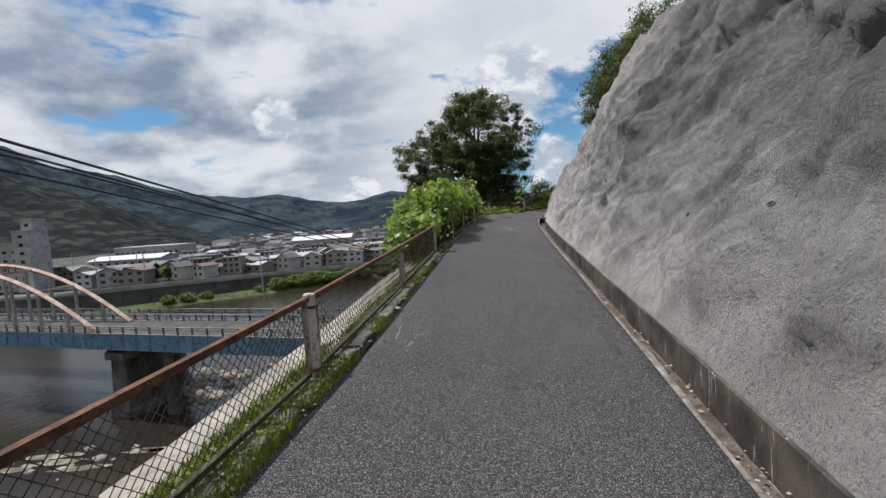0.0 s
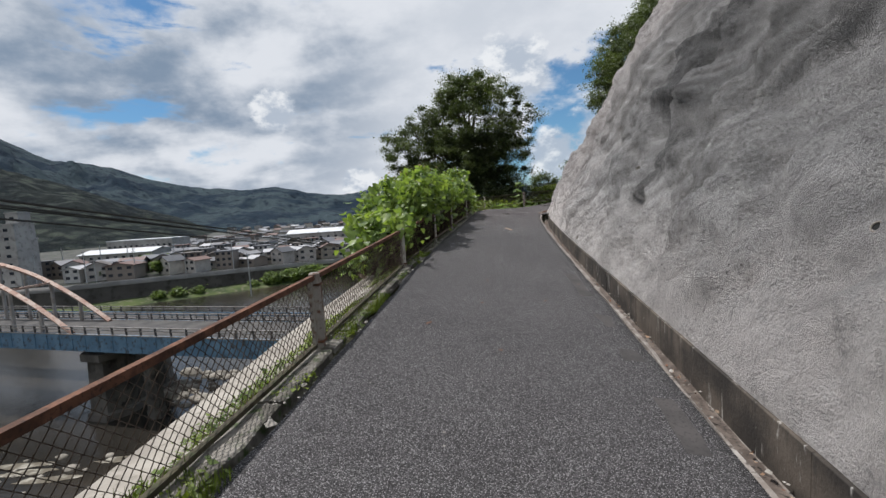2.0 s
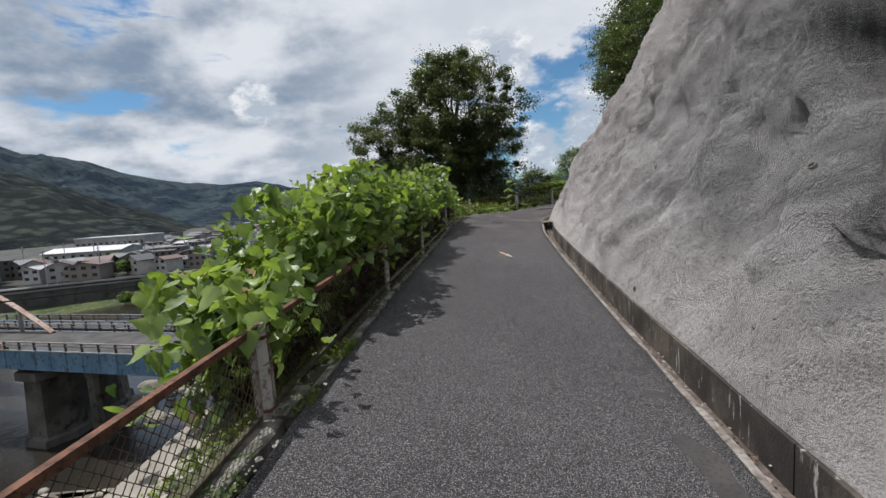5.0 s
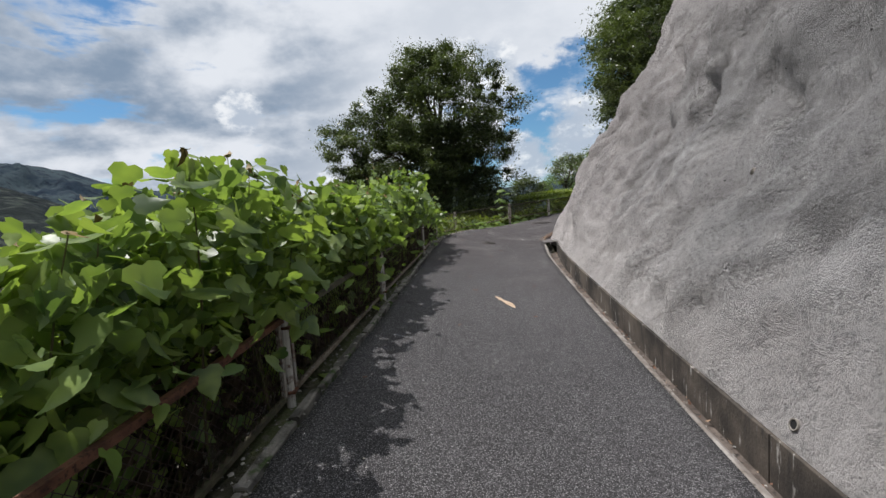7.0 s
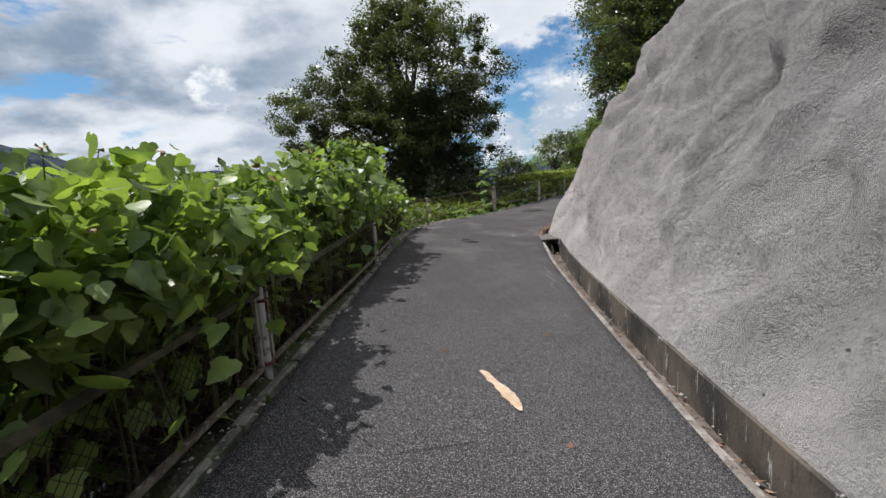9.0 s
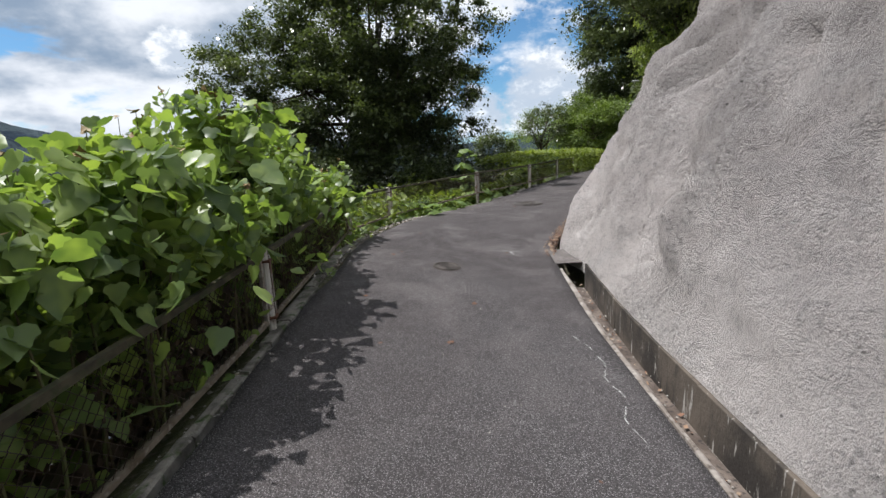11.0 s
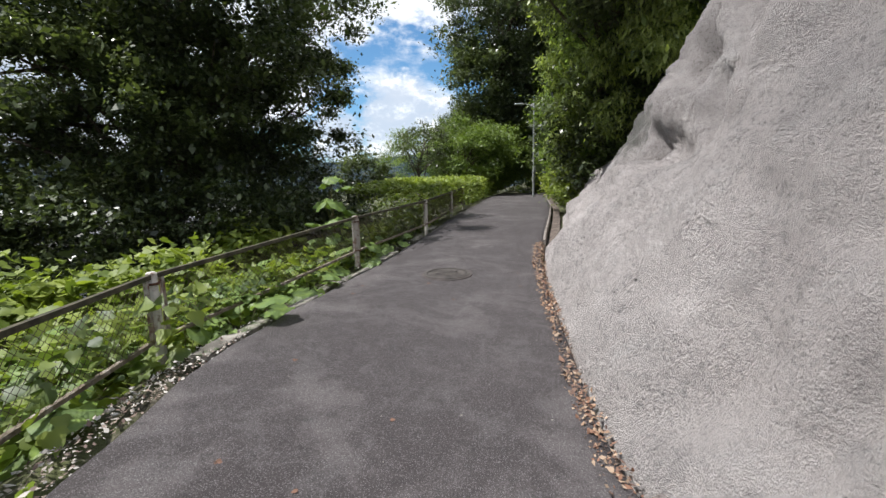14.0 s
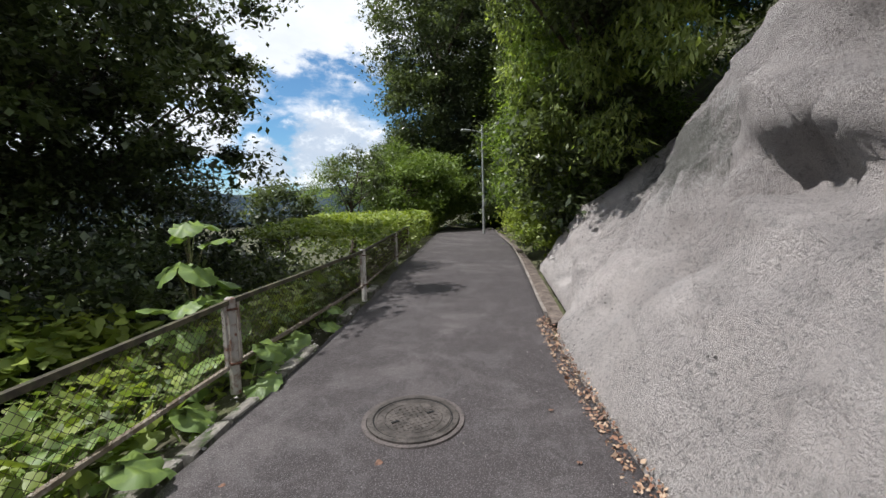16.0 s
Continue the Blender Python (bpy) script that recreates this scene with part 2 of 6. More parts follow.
    return g.mix(g.math("MULTIPLY", pits, 0.8), tone, (0.05, 0.048, 0.045))


def shotcrete_bump(g, where):
    """Grit, knobs and pits of sprayed mortar, rough in some places and smoothed in others, over slanting ripples."""
    knobs = g.noise(where, 7.5, 10, 0.82)
    pits = g.ramp(g.voronoi(where, 23), 0.36, 0.10)
    grains = g.voronoi(where, 58)
    rough = g.math("ADD", g.math("MULTIPLY", g.ramp(g.noise(where, 0.9, 5, 0.6), 0.30, 0.68), 0.48), 0.50)
    crust = g.math("ADD", g.math("MULTIPLY", g.noise(where, 22, 7, 0.75), 1.25), g.math("MULTIPLY", g.noise(where, 62, 4, 0.75), 1.0))
    fine = g.math("SUBTRACT", g.math("ADD", g.math("MULTIPLY", knobs, 1.3), crust), g.math("ADD", g.math("MULTIPLY", pits, 0.26), g.math("MULTIPLY", grains, 0.20)))
    swell = g.math("ADD", g.math("MULTIPLY", g.noise(slanted(g, where), 1.5, 4, 0.55), 2.9), g.math("MULTIPLY", g.noise(where, 3.2, 4, 0.6), 1.2))
    spot = g.add("ShaderNodeSeparateXYZ", {0: where})
    swell = g.math("MULTIPLY", swell, g.math("SUBTRACT", 1.0, g.math("MULTIPLY", g.ramp(spot.outputs[1], 17.0, 25.0), 0.45)))
    return g.math("ADD", g.math("MULTIPLY", fine, rough), swell)


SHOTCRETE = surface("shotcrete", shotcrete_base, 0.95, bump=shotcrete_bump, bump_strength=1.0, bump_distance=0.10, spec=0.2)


def stained(g, where):
    """Weathered concrete with dark runs down its face."""
    runs = g.add("ShaderNodeMapping", {"Vector": where, "Scale": (5.0, 5.0, 0.6)}).outputs[0]
    tone = g.mix(g.ramp(g.noise(where, 1.4, 5), 0.35, 0.65), (0.026, 0.022, 0.019), (0.110, 0.090, 0.072))
    tone = g.mix(g.math("MULTIPLY", g.ramp(g.noise(runs, 2.2, 5, 0.7), 0.52, 0.66), 0.75), tone, (0.03, 0.026, 0.023))
    return g.mix(g.math("MULTIPLY", g.ramp(g.noise(runs, 3.4, 4, 0.7), 0.61, 0.68), 0.8), tone, (0.42, 0.40, 0.37))


KERB = surface("weathered_kerb", stained, 0.9, bump=lambda g, w: g.noise(w, 40, 5), bump_strength=0.5, bump_distance=0.01)
CONCRETE = surface("old_concrete", mottled((0.13, 0.12, 0.105), (0.24, 0.225, 0.20), 2.5, (0.08, 0.095, 0.085), 22), 0.92, bump=lambda g, w: g.noise(w, 30, 5), bump_strength=0.4, bump_distance=0.012)
GUTTER_LIP = surface("gutter_lip", mottled((0.17, 0.145, 0.125), (0.29, 0.265, 0.24), 6, (0.07, 0.055, 0.045), 19, 0.42, 0.66), 0.92, bump=lambda g, w: g.noise(w, 30, 5), bump_strength=0.6, bump_distance=0.015)
COPING = surface("coping_concrete", mottled((0.24, 0.215, 0.185), (0.36, 0.33, 0.285), 2.0, (0.2, 0.18, 0.15), 14), 0.92, bump=lambda g, w: g.noise(w, 24, 5), bump_strength=0.5, bump_distance=0.015)
SILT = surface("gutter_silt", mottled((0.075, 0.058, 0.048), (0.155, 0.125, 0.105), 5, (0.035, 0.03, 0.027), 26), 0.95, bump=lambda g, w: g.noise(w, 60, 4), bump_strength=0.6, bump_distance=0.01)
SOIL = surface("soil", mottled((0.045, 0.040, 0.024), (0.075, 0.085, 0.032), 1.2, (0.13, 0.115, 0.085), 16), 0.95, bump=lambda g, w: g.noise(w, 14, 6, 0.7), bump_strength=0.8, bump_distance=0.05)
RUST = surface("rusted_steel", mottled((0.075, 0.034, 0.020), (0.17, 0.078, 0.046), 9, (0.04, 0.02, 0.014), 50), 0.8, 0.2, bump=lambda g, w: g.noise(w, 70, 4), bump_strength=0.5, bump_distance=0.004)
OLD_RAIL = surface("dirty_rail", mottled((0.035, 0.030, 0.020), (0.085, 0.075, 0.045), 8, (0.04, 0.05, 0.02), 14), 0.9)
TAN_RAIL = surface("weathered_rail", mottled((0.20, 0.17, 0.13), (0.10, 0.075, 0.05), 7, (0.30, 0.27, 0.23), 14), 0.85)
OLD_PAINT = surface("flaking_paint", mottled((0.30, 0.28, 0.25), (0.15, 0.10, 0.075), 7, (0.12, 0.045, 0.022), 17, 0.45, 0.7), 0.7, bump=lambda g, w: g.noise(w, 60, 4), bump_strength=0.4, bump_distance=0.004)
WHITE_POST = surface("worn_white_post", mottled((0.50, 0.48, 0.44), (0.30, 0.265, 0.22), 8, (0.10, 0.05, 0.03), 13, 0.45, 0.7), 0.75, bump=lambda g, w: g.noise(w, 50, 4), bump_strength=0.4, bump_distance=0.004)
WIRE = surface("rusted_wire", mottled((0.045, 0.028, 0.02), (0.12, 0.09, 0.07), 6), 0.6, 0.5)
IRON = surface("cast_iron", mottled((0.055, 0.048, 0.043), (0.12, 0.105, 0.095), 6, (0.03, 0.026, 0.024), 40), 0.6, 0.5, bump=lambda g, w: g.noise(w, 60, 3), bump_strength=0.3, bump_distance=0.003)
# near-black stands in for the shade inside pipe mouths and lifting slots
HOLE = surface("hole_shade", (0.008, 0.008, 0.008), 0.9)
CHALK = surface("road_chalk", mottled((0.42, 0.415, 0.40), (0.09, 0.088, 0.086), 45), 0.95)
BARK = surface("bark", mottled((0.045, 0.032, 0.022), (0.11, 0.085, 0.065), 6, (0.02, 0.016, 0.012), 30), 0.95, bump=lambda g, w: g.noise(w, 24, 5), bump_strength=0.8, bump_distance=0.03)
STEM = surface("green_stem", mottled((0.10, 0.075, 0.04), (0.09, 0.11, 0.035), 6), 0.8)
GALVANISED = surface("galvanised_steel", mottled((0.33, 0.34, 0.34), (0.45, 0.46, 0.46), 8), 0.45, 0.6)
MASONRY = surface("masonry_block", mottled((0.060, 0.046, 0.033), (0.125, 0.098, 0.070), 1.1, (0.04, 0.045, 0.02), 7), 0.95, bump=lambda g, w: g.noise(w, 9, 5), bump_strength=0.6, bump_distance=0.05)


def foliage(name, dark, light, tip, shine=0.38, through_light=0.35, scale=0.5):
    """Leaves that let some light through, each piece of its own tone."""
    m = bpy.data.materials.new(name)
    m.use_nodes = True
    g = Graph(m.node_tree)
    r = g.add("ShaderNodeNewGeometry").outputs["Random Per Island"]
    where = g.add("ShaderNodeTexCoord").outputs["Object"]
    colour = g.mix(r, dark, light)
    colour = g.mix(g.math("MULTIPLY", g.ramp(g.noise(where, scale, 3), 0.42, 0.66), 0.75), colour, tip)
    solid = g.add("ShaderNodeBsdfPrincipled", {"Base Color": colour, "Roughness": shine, "Specular IOR Level": 0.42})
    glow = g.add("ShaderNodeBsdfTranslucent", {"Color": g.mix(1.0, colour, (1.4, 1.5, 0.65), "MULTIPLY")})
    both = g.add("ShaderNodeMixShader", {0: through_light, 1: solid.outputs[0], 2: glow.outputs[0]})
    out = g.add("ShaderNodeOutputMaterial")
    g.tree.links.new(both.outputs[0], out.inputs[0])
    return m


BROAD = foliage("broad_leaf", (0.055, 0.098, 0.034), (0.23, 0.315, 0.105), (0.31, 0.39, 0.105), 0.40, 0.42, 3.0)
SHADELEAF = foliage("shade_leaf", (0.030, 0.020, 0.012), (0.085, 0.055, 0.032), (0.05, 0.06, 0.02), 0.7, 0.1, 3.0)
WEED = foliage("weed_leaf", (0.040, 0.070, 0.020), (0.15, 0.20, 0.050), (0.26, 0.31, 0.055), 0.5, 0.35, 1.5)
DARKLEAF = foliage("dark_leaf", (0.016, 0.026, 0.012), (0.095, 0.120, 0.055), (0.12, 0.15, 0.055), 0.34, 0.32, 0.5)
TALLLEAF = foliage("evergreen_leaf", (0.030, 0.042, 0.026), (0.12, 0.145, 0.09), (0.13, 0.16, 0.07), 0.32, 0.35, 0.4)
# paler copy of the bank's leaf, with sunlight put into its colour
SUNLEAF = foliage("sunlit_spray_leaf", (0.10, 0.14, 0.045), (0.34, 0.39, 0.15), (0.34, 0.41, 0.10), 0.4, 0.45, 1.2)
MIDLEAF = foliage("mid_leaf", (0.045, 0.075, 0.020), (0.155, 0.21, 0.055), (0.18, 0.25, 0.055), 0.5, 0.32, 0.5)
PALELEAF = foliage("pale_leaf", (0.095, 0.14, 0.028), (0.23, 0.28, 0.055), (0.29, 0.34, 0.06), 0.55, 0.35, 0.7)
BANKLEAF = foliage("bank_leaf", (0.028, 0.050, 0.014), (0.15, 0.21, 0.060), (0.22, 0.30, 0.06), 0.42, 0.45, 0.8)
GRASS = foliage("grass_blade", (0.045, 0.075, 0.014), (0.12, 0.165, 0.025), (0.21, 0.235, 0.04), 0.6, 0.3, 2.0)
DRYLEAF = surface("dry_leaf", varied([(0.20, 0.10, 0.06), (0.30, 0.19, 0.12), (0.14, 0.075, 0.05), (0.36, 0.26, 0.18)], island=True), 0.85)
DEBRIS = surface("pale_debris", varied([(0.34, 0.30, 0.26), (0.22, 0.17, 0.14), (0.45, 0.42, 0.38), (0.16, 0.11, 0.09)], island=True), 0.9)
STONES = surface("stone_chip", varied([(0.28, 0.26, 0.23), (0.18, 0.17, 0.155), (0.36, 0.34, 0.31)], island=True), 0.9)
REDTIP = surface("young_leaf", mottled((0.20, 0.13, 0.05), (0.24, 0.17, 0.06), 20), 0.6)


# ---- mesh helpers ----
def mesh_of(name, verts, faces, material, smooth=False):
    me = bpy.data.meshes.new(name)
    me.from_pydata([tuple(v) for v in verts], [], [tuple(f) for f in faces])
    me.materials.append(material)
    if smooth:
        me.shade_smooth()
    me.update()
    return me


def flat_mesh(name, verts, faces, material, smooth=False):
    """A mesh from numpy arrays; every face has as many corners as faces has columns."""
    verts, faces = np.asarray(verts, np.float32), np.asarray(faces, np.int32)
    me = bpy.data.meshes.new(name)
    me.vertices.add(len(verts))
    me.vertices.foreach_set("co", verts.ravel())
    count, corners = faces.shape
    me.loops.add(count * corners)
    me.loops.foreach_set("vertex_index", faces.ravel())
    me.polygons.add(count)
    me.polygons.foreach_set("loop_start", np.arange(0, count * corners, corners, dtype=np.int32))
    me.polygons.foreach_set("loop_total", np.full(count, corners, np.int32))
    me.update(calc_edges=True)
    me.materials.append(material)
    if smooth:
        me.shade_smooth()
    return me


def under(name, me, parent, label="", kind="", at=None):
    ob = new(name, me)
    ob.parent = parent
    if at is not None:
        ob.matrix_basis = at
    return tagged(ob, label, kind=kind)


def part(name, bm, material, parent, label="", kind="", smooth=False):
    me = bpy.data.meshes.new(name)
    bm.to_mesh(me)
    bm.free()
    me.materials.append(material)
    if smooth:
        me.shade_smooth()
    return under(name, me, parent, label, kind)


def setting(name, me, label=""):
    return tagged(new(name, me), label, kind="structure")


def thing(name, at, label, category, group=""):
    ob = new(name)
    ob.matrix_basis = at if isinstance(at, Matrix) else Matrix.Translation(at)
    return tagged(ob, label, category, group)


def box(bm, size, at=(0, 0, 0), turn=None, bevel=0.0):
    """A box with its centre at at, in a matrix turn, with bevelled edges."""
    m = (turn or Matrix()) @ Matrix.Translation(at) @ Matrix.Diagonal((*size, 1))
    made = bmesh.ops.create_cube(bm, size=1, matrix=m)["verts"]
    if bevel:
        edges = list({e for v in made for e in v.link_edges})
        bmesh.ops.bevel(bm, geom=edges, offset=bevel, segments=1, affect="EDGES")
    return bm


def beam(bm, a, b, w, h, up=(0, 0, 1)):
    """A bar of rectangular section from a to b."""
    a, b = Vector(a), Vector(b)
    along = (b - a).normalized()
    side = along.cross(Vector(up)).normalized()
    top = side.cross(along)
    vs = [bm.verts.new(p + side * sx * w / 2 + top * sz * h / 2) for p in (a, b) for sx, sz in ((-1, -1), (1, -1), (1, 1), (-1, 1))]
    for f in ((3, 2, 1, 0), (4, 5, 6, 7), (0, 1, 5, 4), (1, 2, 6, 5), (2, 3, 7, 6), (3, 0, 4, 7)):
        bm.faces.new([vs[n] for n in f])
    return bm


def tube(bm, points, radii, sides=6):
    """A tapered tube through points."""
    rings = []
    pts = [Vector(p) for p in points]
    for n, p in enumerate(pts):
        along = (pts[min(n + 1, len(pts) - 1)] - pts[max(n - 1, 0)]).normalized()
        side = along.cross(Vector((0.31, 0.17, 0.93)) if abs(along.z) < 0.9 else Vector((1, 0.1, 0))).normalized()
        other = along.cross(side)
        rings.append([bm.verts.new(p + (side * math.cos(k) + other * math.sin(k)) * radii[n]) for k in np.linspace(0, math.tau, sides, endpoint=False)])
    for a, b in zip(rings, rings[1:]):
        for k in range(sides):
            bm.faces.new((a[k], a[(k + 1) % sides], b[(k + 1) % sides], b[k]))
    bm.faces.new(rings[0][::-1])
    bm.faces.new(rings[-1])
    return bm


# leaf outlines: (across, along, droop) for a leaf one long, with faces of four corners
BROAD_SHAPE = (np.array([(0, 0, 0), (0.17, -0.10, 0.04), (0.42, -0.02, 0.05), (0.52, 0.26, 0.0), (0.36, 0.40, 0.03), (0.31, 0.62, -0.04), (0.13, 0.86, -0.14), (0, 1.08, -0.30),
                          (-0.13, 0.86, -0.14), (-0.31, 0.62, -0.04), (-0.36, 0.40, 0.03), (-0.52, 0.26, 0.0), (-0.42, -0.02, 0.05), (-0.17, -0.10, 0.04), (0, 0.34, -0.06), (0, 0.68, -0.14)]),
               np.array([(0, 1, 2, 14), (14, 2, 3, 4), (14, 4, 5, 15), (15, 5, 6, 7), (0, 14, 12, 13), (14, 10, 11, 12), (14, 15, 9, 10), (15, 7, 8, 9)]))
SMALL_SHAPE = (np.array([(0, 0, 0), (0.30, 0.45, 0.05), (0, 1, -0.1), (-0.30, 0.45, 0.05)]), np.array([(0, 1, 2, 3)]))
LONG_SHAPE = (np.array([(0, 0, 0), (0.16, 0.45, 0.03), (0, 1, -0.15), (-0.16, 0.45, 0.03)]), np.array([(0, 1, 2, 3)]))
BLADE_SHAPE = (np.array([(-0.05, 0, 0), (0.05, 0, 0), (0.025, 0.6, 0.0), (0, 1, 0.0)]), np.array([(0, 1, 2, 3)]))


def leaf_arrays(rng, places, size, shape=SMALL_SHAPE, hang=0.5, spread=0.35, upright=False):
    """Many leaves at places; hang: how far the blade tips down."""
    outline, faces = shape
    n = len(places)
    turn = rng.uniform(0, math.tau, n)
    tilt = (radians(80) + rng.normal(0, 0.28, n)) if upright else rng.normal(-hang, 0.5, n)
    rolled = rng.normal(0, 0.45, n)
    s = size * np.exp(rng.normal(0, spread, n))
    along = np.stack([np.cos(turn) * np.cos(tilt), np.sin(turn) * np.cos(tilt), np.sin(tilt)], 1)
    side = np.stack([-np.sin(turn), np.cos(turn), np.zeros(n)], 1)
    up = np.cross(along, side) * -1
    side2 = side * np.cos(rolled)[:, None] + up * np.sin(rolled)[:, None]
    up2 = up * np.cos(rolled)[:, None] - side * np.sin(rolled)[:, None]
    verts = places[:, None] + s[:, None, None] * (outline[None, :, :1] * side2[:, None] + outline[None, :, 1:2] * along[:, None] + outline[None, :, 2:] * up2[:, None])
    polys = faces[None] + (np.arange(n) * len(outline))[:, None, None]
    return verts.reshape(-1, 3), polys.reshape(-1, faces.shape[1])


def clumps(rng, blobs, per_area=6.0, clump_r=0.55, leaves=90, hollow=0.55):
    """Places of leaves in clumps near the skins of ellipsoids (centre, radii)."""
    out = []
    for centre, radii in blobs:
        radii = np.array(radii, float)
        area = 4 * math.pi * (np.prod(radii) ** (2 / 3))
        count = max(6, int(area * per_area))
        d = rng.normal(size=(count, 3))
        d /= np.linalg.norm(d, axis=1)[:, None]
        reach = rng.uniform(hollow, 1.0, count) ** 0.6 * (1 + 0.10 * rng.normal(size=count))
        mids = np.array(centre) + d * radii * reach[:, None]
        r = clump_r * np.exp(rng.normal(0, 0.3, count))
        many = rng.poisson(leaves, count)
        idx = np.repeat(np.arange(count), many)
        off = rng.normal(size=(len(idx), 3)) * 0.5
        off[:, 2] *= 0.6
        out.append(mids[idx] + off * r[idx][:, None])
    return np.concatenate(out)


# ---- road ----
STATIONS = np.array([
    (-1.45, -8, -0.30, 1.42, -8, -0.60), (-1.45, 0, 0.06, 1.20, 0, -0.22), (-1.68, 5, 0.30, 1.05, 5, 0.00), (-2.12, 10, 0.58, 0.85, 10, 0.22),
    (-2.38, 15, 0.88, 0.58, 15, 0.52), (-2.55, 19, 1.06, 0.42, 19, 0.74), (-2.70, 23, 1.28, 0.32, 23, 0.98), (-2.72, 26, 1.48, 0.50, 26, 1.16),
    (-2.15, 28.3, 1.51, 1.2, 27.6, 1.28), (-0.90, 30.8, 1.47, 2.2, 29.9, 1.46), (0.15, 32.5, 1.52, 3.05, 31.6, 1.60), (1.75, 34.9, 1.73, 4.4, 33.8, 1.72),
    (3.4, 38, 1.88, 6.4, 37, 1.84), (5.2, 41, 1.98, 8.5, 40.5, 1.94), (7.9, 46, 2.05, 11.0, 45.2, 2.02), (12.5, 54, 2.0, 15.5, 53, 2.0)])


def rail_points(step=0.25):
    """Left and right edges of the road, evenly spaced and smoothed."""
    mid = (STATIONS[:, :3] + STATIONS[:, 3:]) / 2
    run = np.r_[0, np.cumsum(np.linalg.norm(np.diff(mid, axis=0), axis=1))]
    s = np.arange(0, run[-1], step)
    both = np.stack([np.interp(s, run, STATIONS[:, k]) for k in range(6)], 1)
    kernel = np.hanning(15)
    kernel /= kernel.sum()
    padded = np.pad(both, ((7, 7), (0, 0)), mode="edge")
    # carry the ends on straight
    for k in range(7):
        padded[k] = both[0] + (both[1] - both[0]) * (k - 7)
        padded[-1 - k] = both[-1] + (both[-1] - both[-2]) * (7 - k)
    both = np.stack([np.convolve(padded[:, k], kernel, "valid") for k in range(6)], 1)
    return s, both[:, :3], both[:, 3:]


RUN, LEFT, RIGHT = rail_points()
MID = (LEFT + RIGHT) / 2


def sideways():
    t = np.gradient(MID[:, :2], axis=0)
    t /= np.linalg.norm(t, axis=1)[:, None]
    return np.stack([t[:, 1], -t[:, 0]], 1)


SIDE = sideways()


def beside(y_mid, left=None, right=None, up=0.0):
    """A point beside the road: metres outward from its left or right edge, where its middle has that y."""
    row = [np.interp(y_mid, MID[:, 1], a) for a in (*LEFT.T, *RIGHT.T, *SIDE.T)]
    side = np.array(row[6:])
    if left is not None:
        return Vector((row[0] - side[0] * left, row[1] - side[1] * left, row[2] + up))
    return Vector((row[3] + side[0] * right, row[4] + side[1] * right, row[5] + up))


def on_road(x, y):
    """The height of the road's surface."""
    k = np.argmin((MID[:, 0] - x) ** 2 + (MID[:, 1] - y) ** 2)
    a, b = LEFT[k], RIGHT[k]
    u = ((x - a[0]) * (b[0] - a[0]) + (y - a[1]) * (b[1] - a[1])) / ((b[0] - a[0]) ** 2 + (b[1] - a[1]) ** 2)
    return a[2] + (b[2] - a[2]) * u + 0.012 * (noise.noise((x * 0.8, y * 0.8, 0)))


def grid_faces(rows, cols):
    a = np.arange(rows - 1)[:, None] * cols + np.arange(cols - 1)
    return np.stack([a, a + 1, a + cols + 1, a + cols], -1).reshape(-1, 4)


def sweep(name, s0, s1, profile, material, edge="right", smooth=False, wobble=0.0, step=1):
    """A profile of (metres outward, metres up) carried along an edge of the road between two values of the middle's y."""
    ks = [k for k in range(0, len(RUN), step) if s0 <= MID[k, 1] <= s1]
    verts = []
    for k in ks:
        base = RIGHT[k] if edge == "right" else LEFT[k]
        sgn = 1 if edge == "right" else -1
        for n, (d, z) in enumerate(profile):
            w = wobble * noise.noise((k * 0.35, n * 3.1, 0.5))
            verts.append((base[0] + SIDE[k, 0] * sgn * (d + w), base[1] + SIDE[k, 1] * sgn * (d + w), base[2] + z + w * 0.4))
    faces = grid_faces(len(ks), len(profile))
    if edge == "right":
        faces = faces[:, ::-1]
    faces = [tuple(f) for f in faces]
    m = len(profile)
    faces += [tuple(range(m)), tuple(len(verts) - 1 - n for n in range(m))]
    return mesh_of(name, verts, faces, material, smooth)


def make_road():
    cols = 24
    u = np.linspace(0, 1, cols)
    verts = LEFT[:, None] * (1 - u)[None, :, None] + RIGHT[:, None] * u[None, :, None]
    flat = verts.reshape(-1, 3)
    for v in flat:
        v[2] += 0.012 * noise.noise((v[0] * 0.8, v[1] * 0.8, 0))
    # ragged left edge, and both edges turned down
    for k in range(len(RUN)):
        w = 0.05 * noise.noise((k * 0.45, 7.7, 0)) + 0.03 * noise.noise((k * 1.7, 2.7, 0))
        flat[k * cols, :2] += SIDE[k] * w
    rows = flat.reshape(len(RUN), cols, 3)
    down = np.array([0, 0, -0.12])
    rows = np.concatenate([rows[:, :1] + down, rows, rows[:, -1:] + down], 1)
    me = flat_mesh("road", rows.reshape(-1, 3), grid_faces(len(RUN), cols + 2)[:, ::-1], ASPHALT)
    return setting("road", me, "worn grey asphalt footpath climbing along a concreted slope")


make_road()

GUTTER = [(0.002, -0.10), (0.002, 0.000), (0.030, 0.002), (0.060, -0.012), (0.075, -0.30), (0.36, -0.31), (0.365, -0.40), (0.0, -0.40)]
setting("gutter", sweep("gutter", -8, 25.05, GUTTER, GUTTER_LIP, wobble=0.03), "narrow concrete roadside gutter with silt")
setting("gutter_bed", sweep("gutter_bed", -8, 25.0, [(0.070, -0.27), (0.16, -0.285), (0.26, -0.295), (0.358, -0.30)], SILT, wobble=0.02))
setting("gutter_upper", sweep("gutter_upper", 33.2, 50, GUTTER, GUTTER_LIP, wobble=0.012), "upper roadside gutter with pinkish silt")
